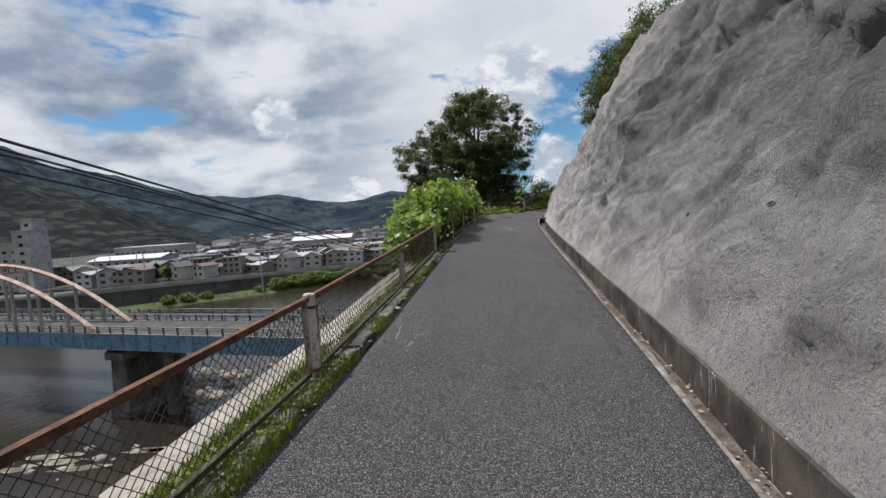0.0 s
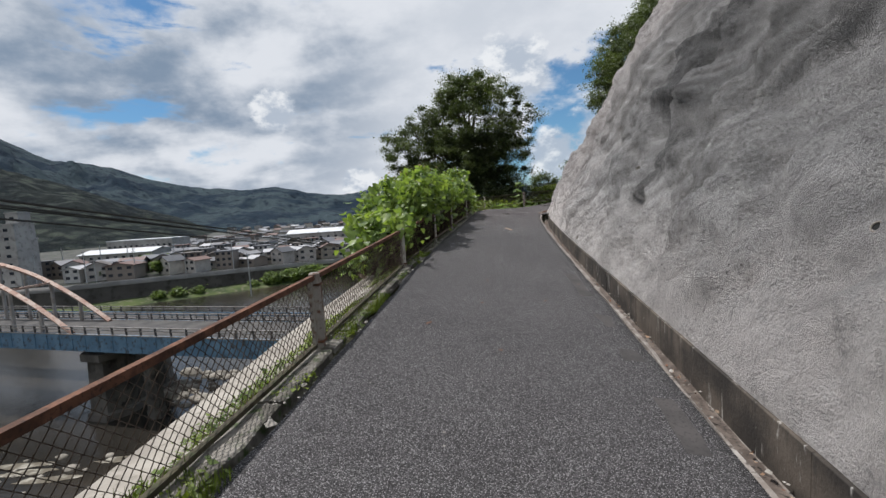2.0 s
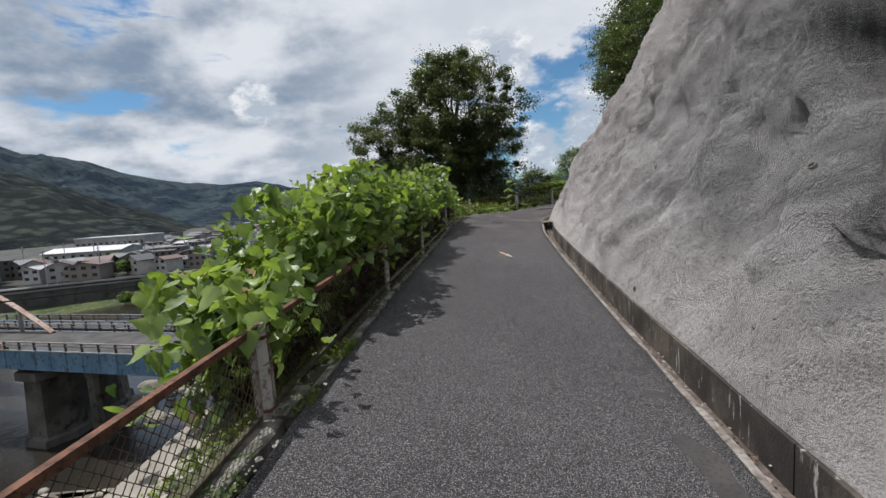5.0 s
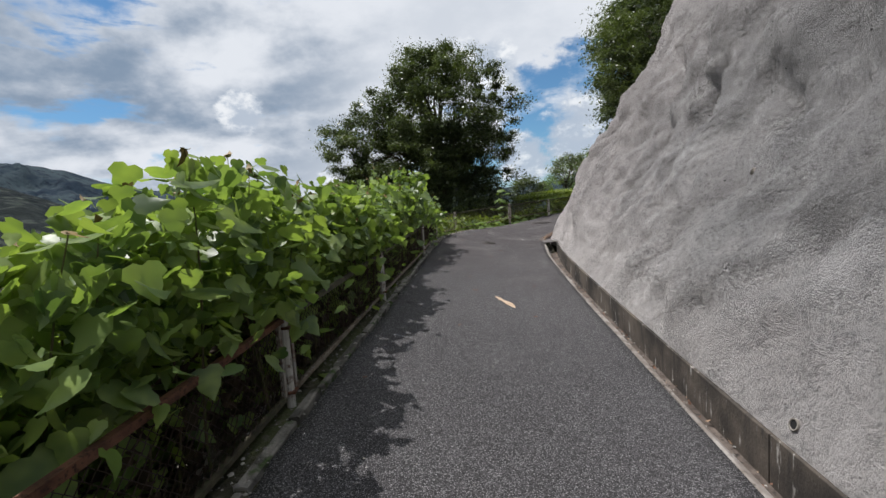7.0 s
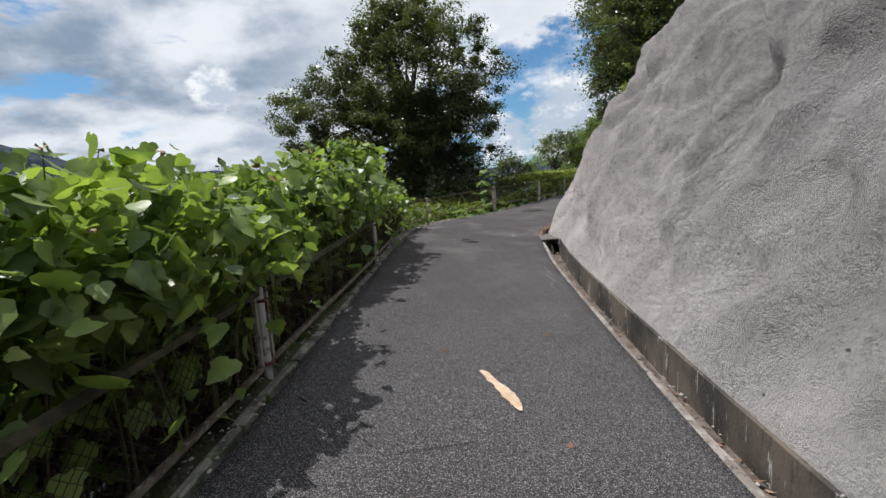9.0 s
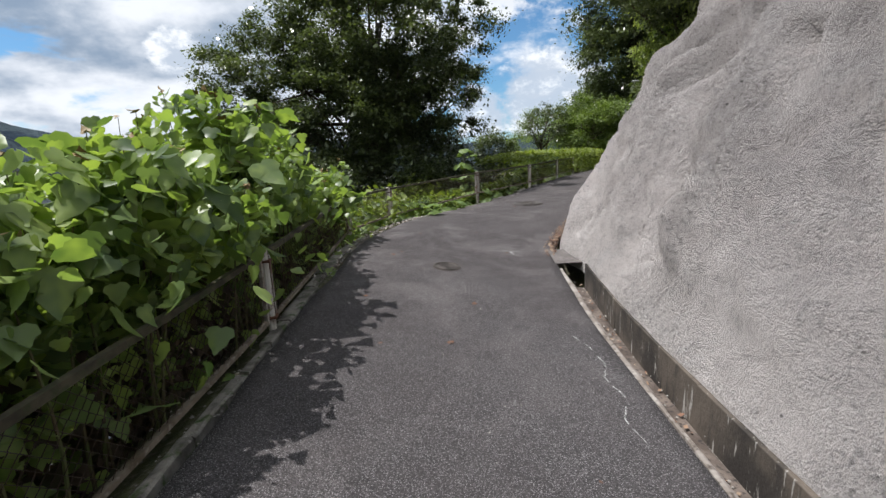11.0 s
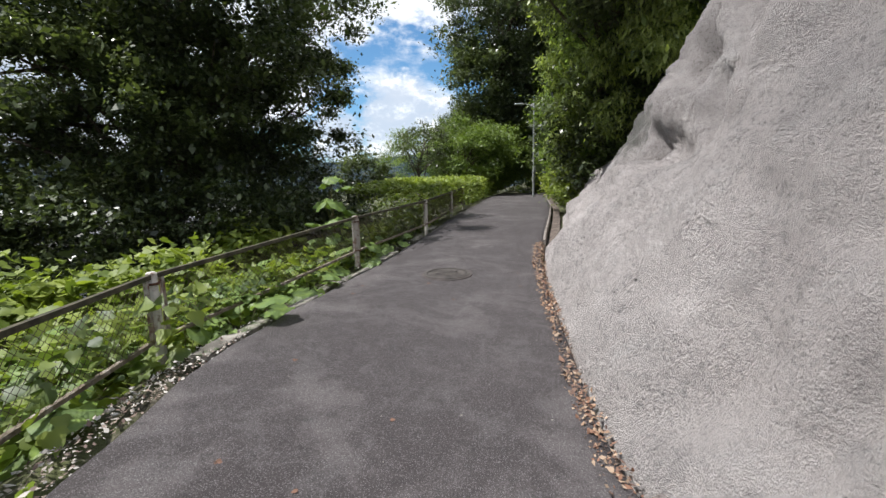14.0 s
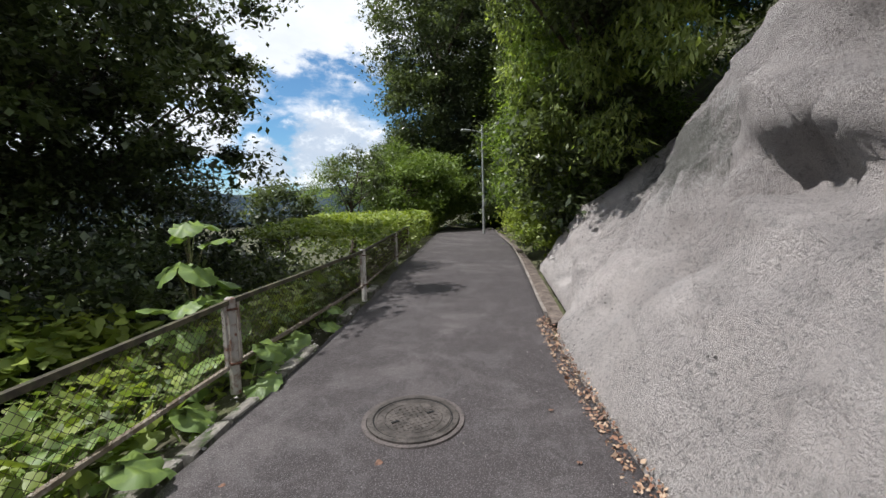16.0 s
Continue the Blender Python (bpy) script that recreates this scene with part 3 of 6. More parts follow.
setting("gutter_upper_bed", sweep("gutter_upper_bed", 33.2, 50, [(0.108, -0.2), (0.2, -0.17), (0.3, -0.18), (0.378, -0.19)], SILT, wobble=0.02))

# ---- slope concreted with sprayed mortar ----
FOOT_Y = 25.3


def wall_foot():
    """The foot line of the concreted slope: along the gutter's outer kerb, then straight off the asphalt round the bend."""
    pts = []
    for k in range(len(RUN)):
        y = MID[k, 1]
        if y < 37.2:
            out = np.interp(y, [-8, 25.1, 26.3, 27.5, 31.0, 32.8, 33.6], [0.395, 0.385, 0.10, 0.0, 0.05, 0.10, 0.45])
            up = np.interp(y, [-8, 25.1, 26.0, 31], [0.045, 0.045, -0.03, -0.03])
            pts.append((*(RIGHT[k, :2] + SIDE[k] * out), RIGHT[k, 2] + up))
    last = np.array(pts[-1])
    for n in range(1, 18):
        a = radians(48 + min(n, 16) * 3.4)
        last = last + np.array([math.sin(a), math.cos(a), 0.02]) * 0.25
        pts.append(tuple(last))
    return np.array(pts)


FOLDS = [  # from (metres along the foot, metres up) to the same, half width, how deep: hollows, and swells below nought
    (20.8, 3.2, 22.8, 6.4, 0.60, 1.0), (20.2, 2.5, 20.9, 3.3, 0.30, 0.5), (19.5, 1.9, 20.1, 2.5, 0.22, 0.26), (19.45, 1.12, 20.0, 1.22, 0.20, 0.24), (18.1, 0.9, 18.5, 1.5, 0.14, 0.14), (22.8, 3.5, 24.4, 6.0, 0.40, 0.34),
    (24.3, 2.6, 25.4, 4.6, 0.30, 0.22), (26.2, 5.8, 27.4, 7.6, 0.5, 0.4), (13.6, 2.9, 16.2, 4.2, 0.35, 0.24), (17.2, 3.4, 18.4, 4.6, 0.28, 0.26), (25.2, 2.5, 25.9, 3.2, 0.26, 0.22), (28.4, 2.7, 30.4, 4.6, 0.35, 0.34),
    (30.5, 1.7, 31.0, 2.6, 0.25, 0.30), (27.2, 2.9, 28.6, 4.4, 0.25, 0.22), (33.1, 2.5, 33.3, 3.6, 0.35, 0.34), (31.2, 0.45, 31.7, 1.15, 0.07, 0.09), (33.9, 2.4, 33.9, 3.0, 0.22, 0.24),
    (37.9, 2.05, 39.3, 2.2, 0.36, 0.58), (37.3, 2.45, 37.6, 2.85, 0.32, 0.46), (38.3, 3.15, 39.0, 3.6, 0.40, 0.52), (36.2, 2.9, 37.0, 3.2, 0.30, 0.34), (39.4, 1.1, 40.2, 1.4, 0.2, 0.22), (41.2, 1.2, 42.4, 2.6, 0.22, 0.24),
    (27.9, 0.5, 28.8, 1.6, 0.16, 0.10), (11.0, 1.8, 13.2, 3.0, 0.30, 0.16), (9.0, 2.4, 12.0, 4.4, 0.35, 0.2),
    (19.3, 2.8, 20.6, 5.0, 0.22, -0.26), (20.3, 1.3, 21.6, 3.2, 0.26, -0.30), (18.9, 1.5, 19.4, 2.9, 0.22, -0.16), (38.0, 1.72, 39.2, 1.80, 0.13, -0.20), (38.2, 2.7, 40.0, 2.85, 0.25, -0.22), (34.6, 2.0, 35.2, 1.2, 0.8, -0.22),
    (32.2, 1.6, 33.5, 2.6, 0.35, -0.14), (16.2, 1.2, 18.0, 3.6, 0.3, -0.16), (22.3, 1.8, 23.7, 4.0, 0.30, -0.20), (40.6, 0.6, 41.6, 2.4, 0.35, -0.16), (29.0, 1.2, 30.4, 3.4, 0.4, -0.14), (25.6, 1.2, 27.4, 3.0, 0.3, -0.14), (37.9, 3.0, 38.3, 3.9, 0.16, -0.16)]


def make_slope():
    foot = wall_foot()
    t = np.gradient(foot[:, :2], axis=0)
    t /= np.linalg.norm(t, axis=1)[:, None]
    t = np.stack([np.convolve(np.pad(t[:, k], 8, mode="edge"), np.ones(17) / 17, "valid") for k in (0, 1)], 1)
    t /= np.linalg.norm(t, axis=1)[:, None]
    run = np.r_[0, np.cumsum(np.linalg.norm(np.diff(foot[:, :2], axis=0), axis=1))]
    fine = np.arange(0, run[-1], 0.075)
    fx, fy, fz, tx, ty = [np.interp(fine, run, a) for a in (*foot.T, *t.T)]
    heights = np.r_[-0.15, np.arange(0, 5.0, 0.075), np.arange(5.0, 9.0, 0.12)]
    rr, hh = np.meshgrid(fine, heights, indexing="ij")
    folded = np.zeros_like(rr)
    rr = rr + 0.07 * np.sin(hh * 4.7 + rr * 2.3) + 0.04 * np.sin(hh * 11.3 - rr * 6.1)
    hh = hh + 0.06 * np.sin(rr * 5.1 + 1.0) + 0.035 * np.sin(rr * 12.7 + hh * 5.0)
    for s0, h0, s1, h1, wide, deep in FOLDS:
        ds, dh = s1 - s0, h1 - h0
        u = np.clip(((rr - s0) * ds + (hh - h0) * dh) / (ds * ds + dh * dh), 0, 1)
        du, dv = rr - s0 - u * ds, hh - h0 - u * dh
        dv = np.where((dv > 0) & (deep > 0), dv * 1.4, dv)  # hollows are steepest under their brow and on their far side
        du = np.where((du > 0) & (deep > 0) & (s0 < 36), du * 1.8, du)
        folded += (0.85 if deep > 0 else 1.0) * deep * np.exp(-((du ** 2 + dv ** 2) / wide ** 2) ** (1.5 if deep > 0 else 1.0))
    verts = np.zeros((len(fine), len(heights), 3))
    for i in range(len(fine)):
        nx, ny = ty[i], -tx[i]
        lean = np.interp(fine[i], [0, 38, 42, 46, 60], [0.60, 0.60, 0.78, 1.05, 1.1])
        calm = np.interp(fine[i], [30, 34, 36.5], [1.0, 0.55, 0.8])
        for j, h in enumerate(heights):
            p = Vector((fine[i] * 0.42, h * 0.42 - fine[i] * 0.10, 3.3))
            b = 0.42 * noise.fractal(p, 0.9, 2.1, 3) + 0.13 * noise.noise((fine[i] * 1.5, h * 1.5 + fine[i] * 0.4, 8)) + 0.10 * noise.fractal((fine[i] * 3.4, h * 3.4, 1), 0.8, 2.0, 4) * calm
            b += 0.12 * noise.noise((fine[i] * 0.55 + h * 0.25, h * 0.22, 5.5))
            lead = np.interp(fine[i], [0, 20, 27, 32], [1.3, 1.1, 0.5, 0.0])
            slant = (fine[i] + lead * h) * 0.8 + 0.35 * noise.noise((fine[i] * 0.5, h * 0.5, 4))
            drawn = (h - 0.7 * fine[i]) * 0.16
            b += 0.30 * noise.fractal((slant * 0.8, drawn, 9.5), 0.8, 2.1, 3) + 0.24 * calm * (abs(noise.noise((slant * 1.7, drawn * 1.6, 2.5))) ** 0.9 - 0.3)
            b += 0.035 * noise.noise((slant * 4.0, drawn * 8, 6.5)) + 0.030 * noise.noise((fine[i] * 6.0, h * 6.0, 3.5))
            b += folded[i, j]
            b *= min(1, max(0, h) / 0.6)
            back = max(0.0, lean * h + b * 0.85) if h > 0.05 else 0.0
            verts[i, j] = (fx[i] + nx * back, fy[i] + ny * back, fz[i] + h - (b * 0.45 if h > 0.05 else 0.0))
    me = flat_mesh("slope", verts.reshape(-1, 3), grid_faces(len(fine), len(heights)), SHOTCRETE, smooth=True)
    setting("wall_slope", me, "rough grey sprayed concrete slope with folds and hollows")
    return verts, fine, heights


SLOPE, SLOPE_RUN, SLOPE_UP = make_slope()


# ---- ground ----
def near_height(x, y):
    """The hillside's height, and how far each point is left of the road's left edge."""
    flat = np.stack([x.ravel(), y.ravel()], 1)
    d2 = ((flat[:, None] - MID[None, ::4, :2]) ** 2).sum(2)
    k = d2.argmin(1) * 4
    off = flat - MID[k, :2]
    across = (off * SIDE[k]).sum(1)
    half = np.linalg.norm(LEFT[k, :2] - RIGHT[k, :2], axis=1) / 2
    left, right = -across - half, across - half
    wild = np.clip((MID[k, 1] - 25) / 6, 0, 1)
    steep = np.interp(left, [0, 0.1, 0.45, 0.8, 1.1, 1.7, 5.5, 14, 26, 33, 60], [-0.15, -0.05, -0.09, -0.31, -0.75, -1.9, -9, -16, -22.2, -23.2, -23.5])
    easy = np.interp(left, [0, 0.1, 0.5, 2, 8, 14, 30, 40, 60], [-0.15, -0.05, -0.10, -0.55, -2.2, -6, -19, -23.2, -23.5])
    fall = steep * (1 - wild) + easy * wild
    rise = np.where(MID[k, 1] < 31.5, np.interp(right, [0, 0.2, 1.0, 6.2, 12, 60], [-0.2, -0.6, 0.0, 8.0, 11, 30]), np.interp(right, [0, 0.5, 1.2, 10, 60], [-0.2, -0.5, 0.2, 9, 34]))
    z = np.where(left > 0, fall + LEFT[k, 2] * np.clip(1 - left / 30, 0, 1), np.where(right > 0, rise + RIGHT[k, 2], MID[k, 2] - 0.3))
    return z.reshape(x.shape)


def axis_steps(low, high, fine, near_low, near_high, grow=1.16):
    """Coordinates that are fine in the middle and widen outwards."""
    mid = list(np.arange(near_low, near_high, fine))
    step, p = fine, near_high
    while p < high:
        mid.append(p)
        step *= grow
        p += step
    step, p = fine, near_low - fine
    while p > low:
        mid.insert(0, p)
        step *= grow
        p -= step
    return np.array([low, *mid, high])


AHEAD, ACROSS = np.array([-0.2, 0.98]), np.array([0.98, 0.2])


def valley(across, ahead, z):
    """A place in the valley: metres across (to the east) and ahead, and the height."""
    p = AHEAD * ahead + ACROSS * across
    return Vector((p[0], p[1], z))


def quay(across):
    """How far ahead the far flood wall stands."""
    return 142 + np.clip((across + 110) * 0.6, -6, 60)


def make_ground():
    xs, ys = axis_steps(-4200, 4200, 0.4, -12, 14), axis_steps(-4200, 4200, 0.5, -9, 56)
    x, y = np.meshgrid(xs, ys, indexing="ij")
    z = near_height(x, y)
    ahead = x * AHEAD[0] + y * AHEAD[1]
    across = x * ACROSS[0] + y * ACROSS[1]
    far = (x < -14) | (y > 60) & (x < 40)
    plain = np.where(ahead > quay(across) + 18, -21.0, -23.4)
    land = np.where(x < -30, plain, np.maximum(z, plain))
    hill = np.clip((x - 0.25 * np.maximum(y - 60, 0) - 5) * 0.35, 0, 60)
    z = np.where(x < -30, plain, np.where((ahead > 105) & (x < 5) & (ahead < 900), plain, np.where(y > 62, np.maximum(plain, np.minimum(z, 2 + hill)), z)))
    bumps = np.array([noise.fractal((a * 0.45, b * 0.45, 0), 0.8, 2, 3) for a, b in zip(x.ravel(), y.ravel())]).reshape(x.shape)
    apart = np.clip((np.abs(x + 0.5) - 3) / 3, 0.15, 1)
    z = z + bumps * 0.10 * apart
    me = flat_mesh("ground", np.stack([x, y, z], -1).reshape(-1, 3), grid_faces(len(xs), len(ys))[:, ::-1], SOIL, smooth=True)
    setting("ground", me, "grassy hillside falling to a river plain")


make_ground()


def water_colour(g, where):
    return g.mix(g.ramp(g.noise(where, 0.035, 5, 0.6), 0.4, 0.66), (0.020, 0.018, 0.015), (0.044, 0.035, 0.025))


WATER = surface("river_water", water_colour, 0.16, bump=lambda g, w: g.noise(g.add("ShaderNodeMapping", {"Vector": w, "Scale": (1, 0.5, 1)}).outputs[0], 0.9, 6, 0.6), bump_strength=0.35, bump_distance=0.25, spec=0.5)


def make_river():
    verts = [valley(-1500, 4, -22), valley(60, 4, -22), valley(60, 196, -22), valley(-1500, 196, -22)]
    setting("water", mesh_of("water", [tuple(v) for v in verts], [(0, 1, 2, 3)], WATER), "dark muddy river with faint ripples")


make_river()

# ---- coping and block wall below the fence ----
COPE = [(0.62, -0.55), (0.62, -0.28), (0.65, -0.26), (1.19, -0.29), (1.22, -0.32), (1.22, -0.62)]
setting("coping", sweep("coping", -8, 15.5, COPE, COPING, "left", wobble=0.02), "pale concrete coping along the top of a block wall")


def make_fence_stretch(a, b, group, steel):
    """Two angle posts' worth of a panel: frame and mesh between two post tops."""
    a, b = Vector(a), Vector(b)
    length = (b - a).length
    along = (b - a).normalized()
    ob = thing("chain_link_fence", Matrix.Translation(a), "rusty chain-link fence panel in an angle-iron frame", "fence", group)
    d = b - a
    gap = along * 0.10
    top, low = Vector((0, 0, -0.03)), Vector((0, 0, -0.655))
    part("top_rail", beam(bmesh.new(), gap * 0.3 + top, d - gap * 0.3 + top, 0.045, 0.045), steel, ob, "rusted angle-iron top rail")
    part("bottom_rail", beam(bmesh.new(), gap + low, d - gap + low, 0.04, 0.035), OLD_RAIL if steel is RUST else TAN_RAIL, ob, "dark brown dirt-crusted bottom rail" if steel is RUST else "weathered tan bottom rail")
    for n, p in enumerate((gap, d - gap)):
        part("stile", beam(bmesh.new(), p + top, p + low, 0.035, 0.035, up=along), OLD_PAINT, ob, "flaking painted upright")
    # woven wire
    cell, high = 0.074, 0.59
    cols, rws = int((length - 0.24) / cell), 8
    side = along.cross(Vector((0, 0, 1))).normalized()
    sag = 0.02
    verts, faces = [], []
    r = 0.0036 if steel is RUST else 0.0028
    for c in range(cols + 1):
        for lean in (-1, 1):
            pts = []
            for k in range(rws * 2 + 1):
                u = 0.12 + (c + 0.5 * (k % 2) * lean) * cell
                wob = side * (0.012 * noise.noise((u * 2.2, k * 0.3, a.y)) + 0.0022 * lean)
                slack = sag * math.sin(math.pi * u / length) * noise.noise((u * 1.3, a.y, 2))
                pts.append(d * (u / length) + Vector((0, 0, -0.045 - k / (rws * 2) * high + slack)) + wob)
            base = len(verts)
            for p in pts:
                verts += [p + along * r, p - along * r * 0.5 + side * r, p - along * r * 0.5 - side * r]
            for k in range(len(pts) - 1):
                q = base + 3 * k
                for e in range(3):
                    faces.append((q + e, q + (e + 1) % 3, q + 3 + (e + 1) % 3, q + 3 + e))
    under("wire_mesh", flat_mesh("wire_mesh", np.array([tuple(v) for v in verts]), faces, WIRE), ob, "thin rusted chain-link wire")
    return ob


def make_post(p, lean, material, label, r=0.05):
    ob = thing("fence_post", Matrix.Translation(p) @ pose(0, 0, 0, lean[0], lean[1], 12), label, "fence post", "posts of the path fence")
    bm = bmesh.new()
    tube(bm, [(0, 0, -0.95), (0, 0, 0.0), (0, 0, 0.012)], [r * 1.04, r, r * 0.72], 10)
    part("shaft", bm, material, ob)
    for z in (-0.10, -0.64):
        part("clamp", box(bmesh.new(), (0.115, 0.115, 0.022), (0, 0, z), bevel=0.003), RUST, ob, "rusted fixing band")
    return ob


POST_Y = [-0.35, 3.55, 7.05, 11.0, 14.8, 18.3]
posts = [beside(y, left=0.27, up=0.68) for y in POST_Y]
posts += [Vector((-2.84, 22.48, 2.0)), Vector((-3.14, 26.8, 2.2)), Vector((-2.66, 28.85, 2.23)), Vector((-0.40, 32.3, 2.43)), Vector((1.75, 35.4, 2.55)), Vector((3.5, 38.6, 2.68)), Vector((5.0, 41.6, 2.76))]
for n, p in enumerate(posts):
    w = n not in (2, 9)
    make_post(p, (noise.noise((n, 1, 0)) * 3, noise.noise((n, 5, 0)) * 3), WHITE_POST if w else OLD_PAINT,
              "round white concrete fence post with rust stains" if w else "weathered round fence post with flaking paint", 0.036 if 4 <= n <= 6 else 0.05)
for n, (a, b) in enumerate(zip(posts, posts[1:])):
    make_fence_stretch(a, b, "panels of the path fence", RUST if n < 4 else OLD_RAIL)


# ---- plants along the path ----
RNG = np.random.default_rng(5)


def leafy(name, blobs, label, category, material, size, per_area, clump_r, leaves, shape=SMALL_SHAPE, hang=0.5, group="", core=None, base=(0, 0, 0)):
    ob = thing(name, base, label, category, group)
    pts = clumps(RNG, blobs, per_area, clump_r, leaves) - np.array(base)
    v, f = leaf_arrays(RNG, pts, size, shape, hang)
    under("leaves", flat_mesh("leaves", v, f, material), ob, kind="stuff")
    return ob


def make_shrub(at, height, out, count, bare=0.36, group="broad-leaved shrubs along the fence"):
    """A clump of upright stems that carry large heart-shaped leaves."""
    ob = thing("shrub", Matrix.Translation(at), "leafy green shrub with large heart-shaped leaves growing through the fence", "shrub", group)
    bm = bmesh.new()
    places = []
    tips = []
    stems = 11
    for n in range(stems):
        root = Vector((RNG.uniform(-0.5, 0.12), RNG.uniform(-0.8, 0.8), 0.0))
        lean = Vector((out * RNG.uniform(-0.1, 0.5) + RNG.normal(0, 0.12), RNG.normal(0, 0.22), 0))
        h = height * RNG.uniform(0.78, 1.10) * (1 if n else 1.12)
        pts = [root + lean * (u ** 1.4) + Vector((0, 0, h * u)) + Vector((0.03, 0.02, 0)) * math.sin(5 * u + n) for u in np.linspace(0, 1, 7)]
        tube(bm, pts, np.linspace(0.012, 0.003, 7), 5)
        tips.append(pts[-1])
        for k in range(int(count / stems)):
            u = RNG.beta(2.4 if out > 0.3 else 1.1, 1.0)
            p = pts[0].lerp(pts[-1], u)
            spread = 0.34 * (1.1 - u * 0.75)
            x = p.x + lean.x * (u ** 1.4 - u) + RNG.normal(0, spread)
            if x > -0.1 and p.z < height * bare and RNG.random() < 0.85:
                x = -0.1 - abs(x)
            places.append((x, p.y + RNG.normal(0, spread), max(0.12, p.z + RNG.normal(0, 0.05))))
    part("stem", bm, STEM, ob, kind="stuff")
    places = np.array(places)
    v, f = leaf_arrays(RNG, places, 0.120, BROAD_SHAPE, 1.0, 0.28)
    under("leaves", flat_mesh("leaves", v, f, BROAD, smooth=False), ob, kind="stuff")
    # dark brown leaves stand in for the deep shade inside the shrub
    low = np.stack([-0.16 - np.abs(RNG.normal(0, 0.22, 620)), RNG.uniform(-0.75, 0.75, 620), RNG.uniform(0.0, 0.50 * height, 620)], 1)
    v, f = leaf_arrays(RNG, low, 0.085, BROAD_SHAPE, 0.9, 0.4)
    under("shade_leaves", flat_mesh("shade_leaves", v, f, SHADELEAF), ob, "dark brown inner leaves put in for the shrub's shaded inside", "stuff")
    v, f = leaf_arrays(RNG, np.array([tuple(t) for t in tips]).repeat(2, 0), 0.06, BROAD_SHAPE, 0.2, 0.2)
    under("young_leaves", flat_mesh("young_leaves", v, f, REDTIP), ob, "reddish young leaves", "stuff")
    return ob


SHRUBS = []
y = 12.0
while y < 26.4:
    # the third row is added behind to block sun from the hedge's lower half
    for row, d in enumerate((0.50, 1.25, 2.05)):
        if y < (0, 13.1, 14.7)[row]:
            continue
        p = beside(y + RNG.uniform(-0.2, 0.2), left=d + RNG.uniform(-0.1, 0.1), up=(-0.30, -0.6, -0.9)[row])
        height = np.interp(y, [12, 12.8, 13.8, 19, 20.5, 22, 24.3, 25.2, 26.4], [1.2, 1.55, 2.15, 1.9, 1.85, 2.1, 2.45, 2.1, 1.6]) + (-0.4 if y > 24 else 0.0, 0.22 if y > 15 else 0.0, 0.1)[row]
        SHRUBS.append(make_shrub(p, height, (0.66 if y < 17 else 0.48 if y < 21 else 0.34 if y < 23.5 else 0.08, 0.1, 0.05)[row], (1150, 900, 650)[row], 0.50 if y < 17 else 0.58))
    y += 1.25


def make_tree(name, base, blobs, label, material, size, per_area, clump_r, leaves, trunk_r=0.22, shape=SMALL_SHAPE, group=""):
    ob = thing(name, Matrix.Translation(base), label, "tree", group)
    base = np.array(base)
    bm = bmesh.new()
    main = np.array(blobs[0][0]) - base
    n = 8
    mids = [Vector(main * (u ** np.array([1.3, 1.3, 1])) * np.array([1, 1, 1.05])) + Vector((noise.noise((u * 3, 1, base[0])), noise.noise((u * 3, 2, base[0])), 0)) * 0.3 for u in np.linspace(0, 1, n)]
    tube(bm, mids, np.linspace(trunk_r, trunk_r * 0.25, n), 9)
    for centre, radii in blobs:
        c = Vector(np.array(centre) - base)
        for k in range(9):
            d = Vector(RNG.normal(size=3)).normalized()
            end = c + Vector((d.x * radii[0], d.y * radii[1], abs(d.z) * radii[2] * 0.9 - radii[2] * 0.15)) * 0.85
            start = mids[RNG.integers(2, n - 1)]
            bend = start.lerp(end, 0.5) + Vector((0, 0, 0.3)) + Vector(RNG.normal(size=3)) * 0.25
            tube(bm, [start, start.lerp(bend, 0.6), bend, end], [trunk_r * 0.32, trunk_r * 0.24, trunk_r * 0.15, trunk_r * 0.04], 5)
    part("trunk", bm, BARK, ob, smooth=True)
    pts = clumps(RNG, blobs, per_area, clump_r, leaves) - base
    v, f = leaf_arrays(RNG, pts, size, shape, 0.5)
    under("crown", flat_mesh("crown", v, f, material), ob, kind="stuff")
    return ob


make_tree("large_tree", (-5.2, 38.5, -0.8), [((-4.0, 38.0, 8.2), (4.3, 4.2, 3.5)), ((-8.6, 38.2, 6.6), (3.0, 2.8, 2.6)), ((-2.6, 37.6, 5.6), (2.8, 3.0, 2.2)), ((-4.4, 38, 10.6), (2.3, 2.3, 1.5)), ((-6.0, 37.5, 5.0), (4.2, 3.6, 2.6))],
          "large dark green broad-leaved tree beside the path", DARKLEAF, 0.105, 1.3, 0.48, 290, 0.32)
make_tree("overhanging_tree", (7.6, 36.0, 5.0), [((7.2, 34.5, 9.4), (3.0, 3.0, 2.6)), ((5.6, 33.6, 8.2), (1.5, 1.7, 1.5)), ((8.8, 36.5, 11.5), (3.6, 3.2, 2.8))],
          "dark evergreen tree leaning over the concreted slope", DARKLEAF, 0.10, 1.7, 0.42, 170, 0.2)
make_tree("tall_tree", (15.2, 60.0, 3.0), [((14.0, 58.0, 16.5), (4.9, 4.6, 6.0)), ((13.0, 57.0, 10.5), (3.6, 3.4, 3.6)), ((16.5, 57.0, 8.5), (4.4, 3.6, 4.6)), ((18.5, 58.0, 15.0), (4.6, 4, 6)), ((16.5, 60.0, 22.0), (4.0, 4.0, 4.0))], "tall dark evergreen tree above the path", TALLLEAF, 0.20, 0.85, 0.95, 130, 0.4)
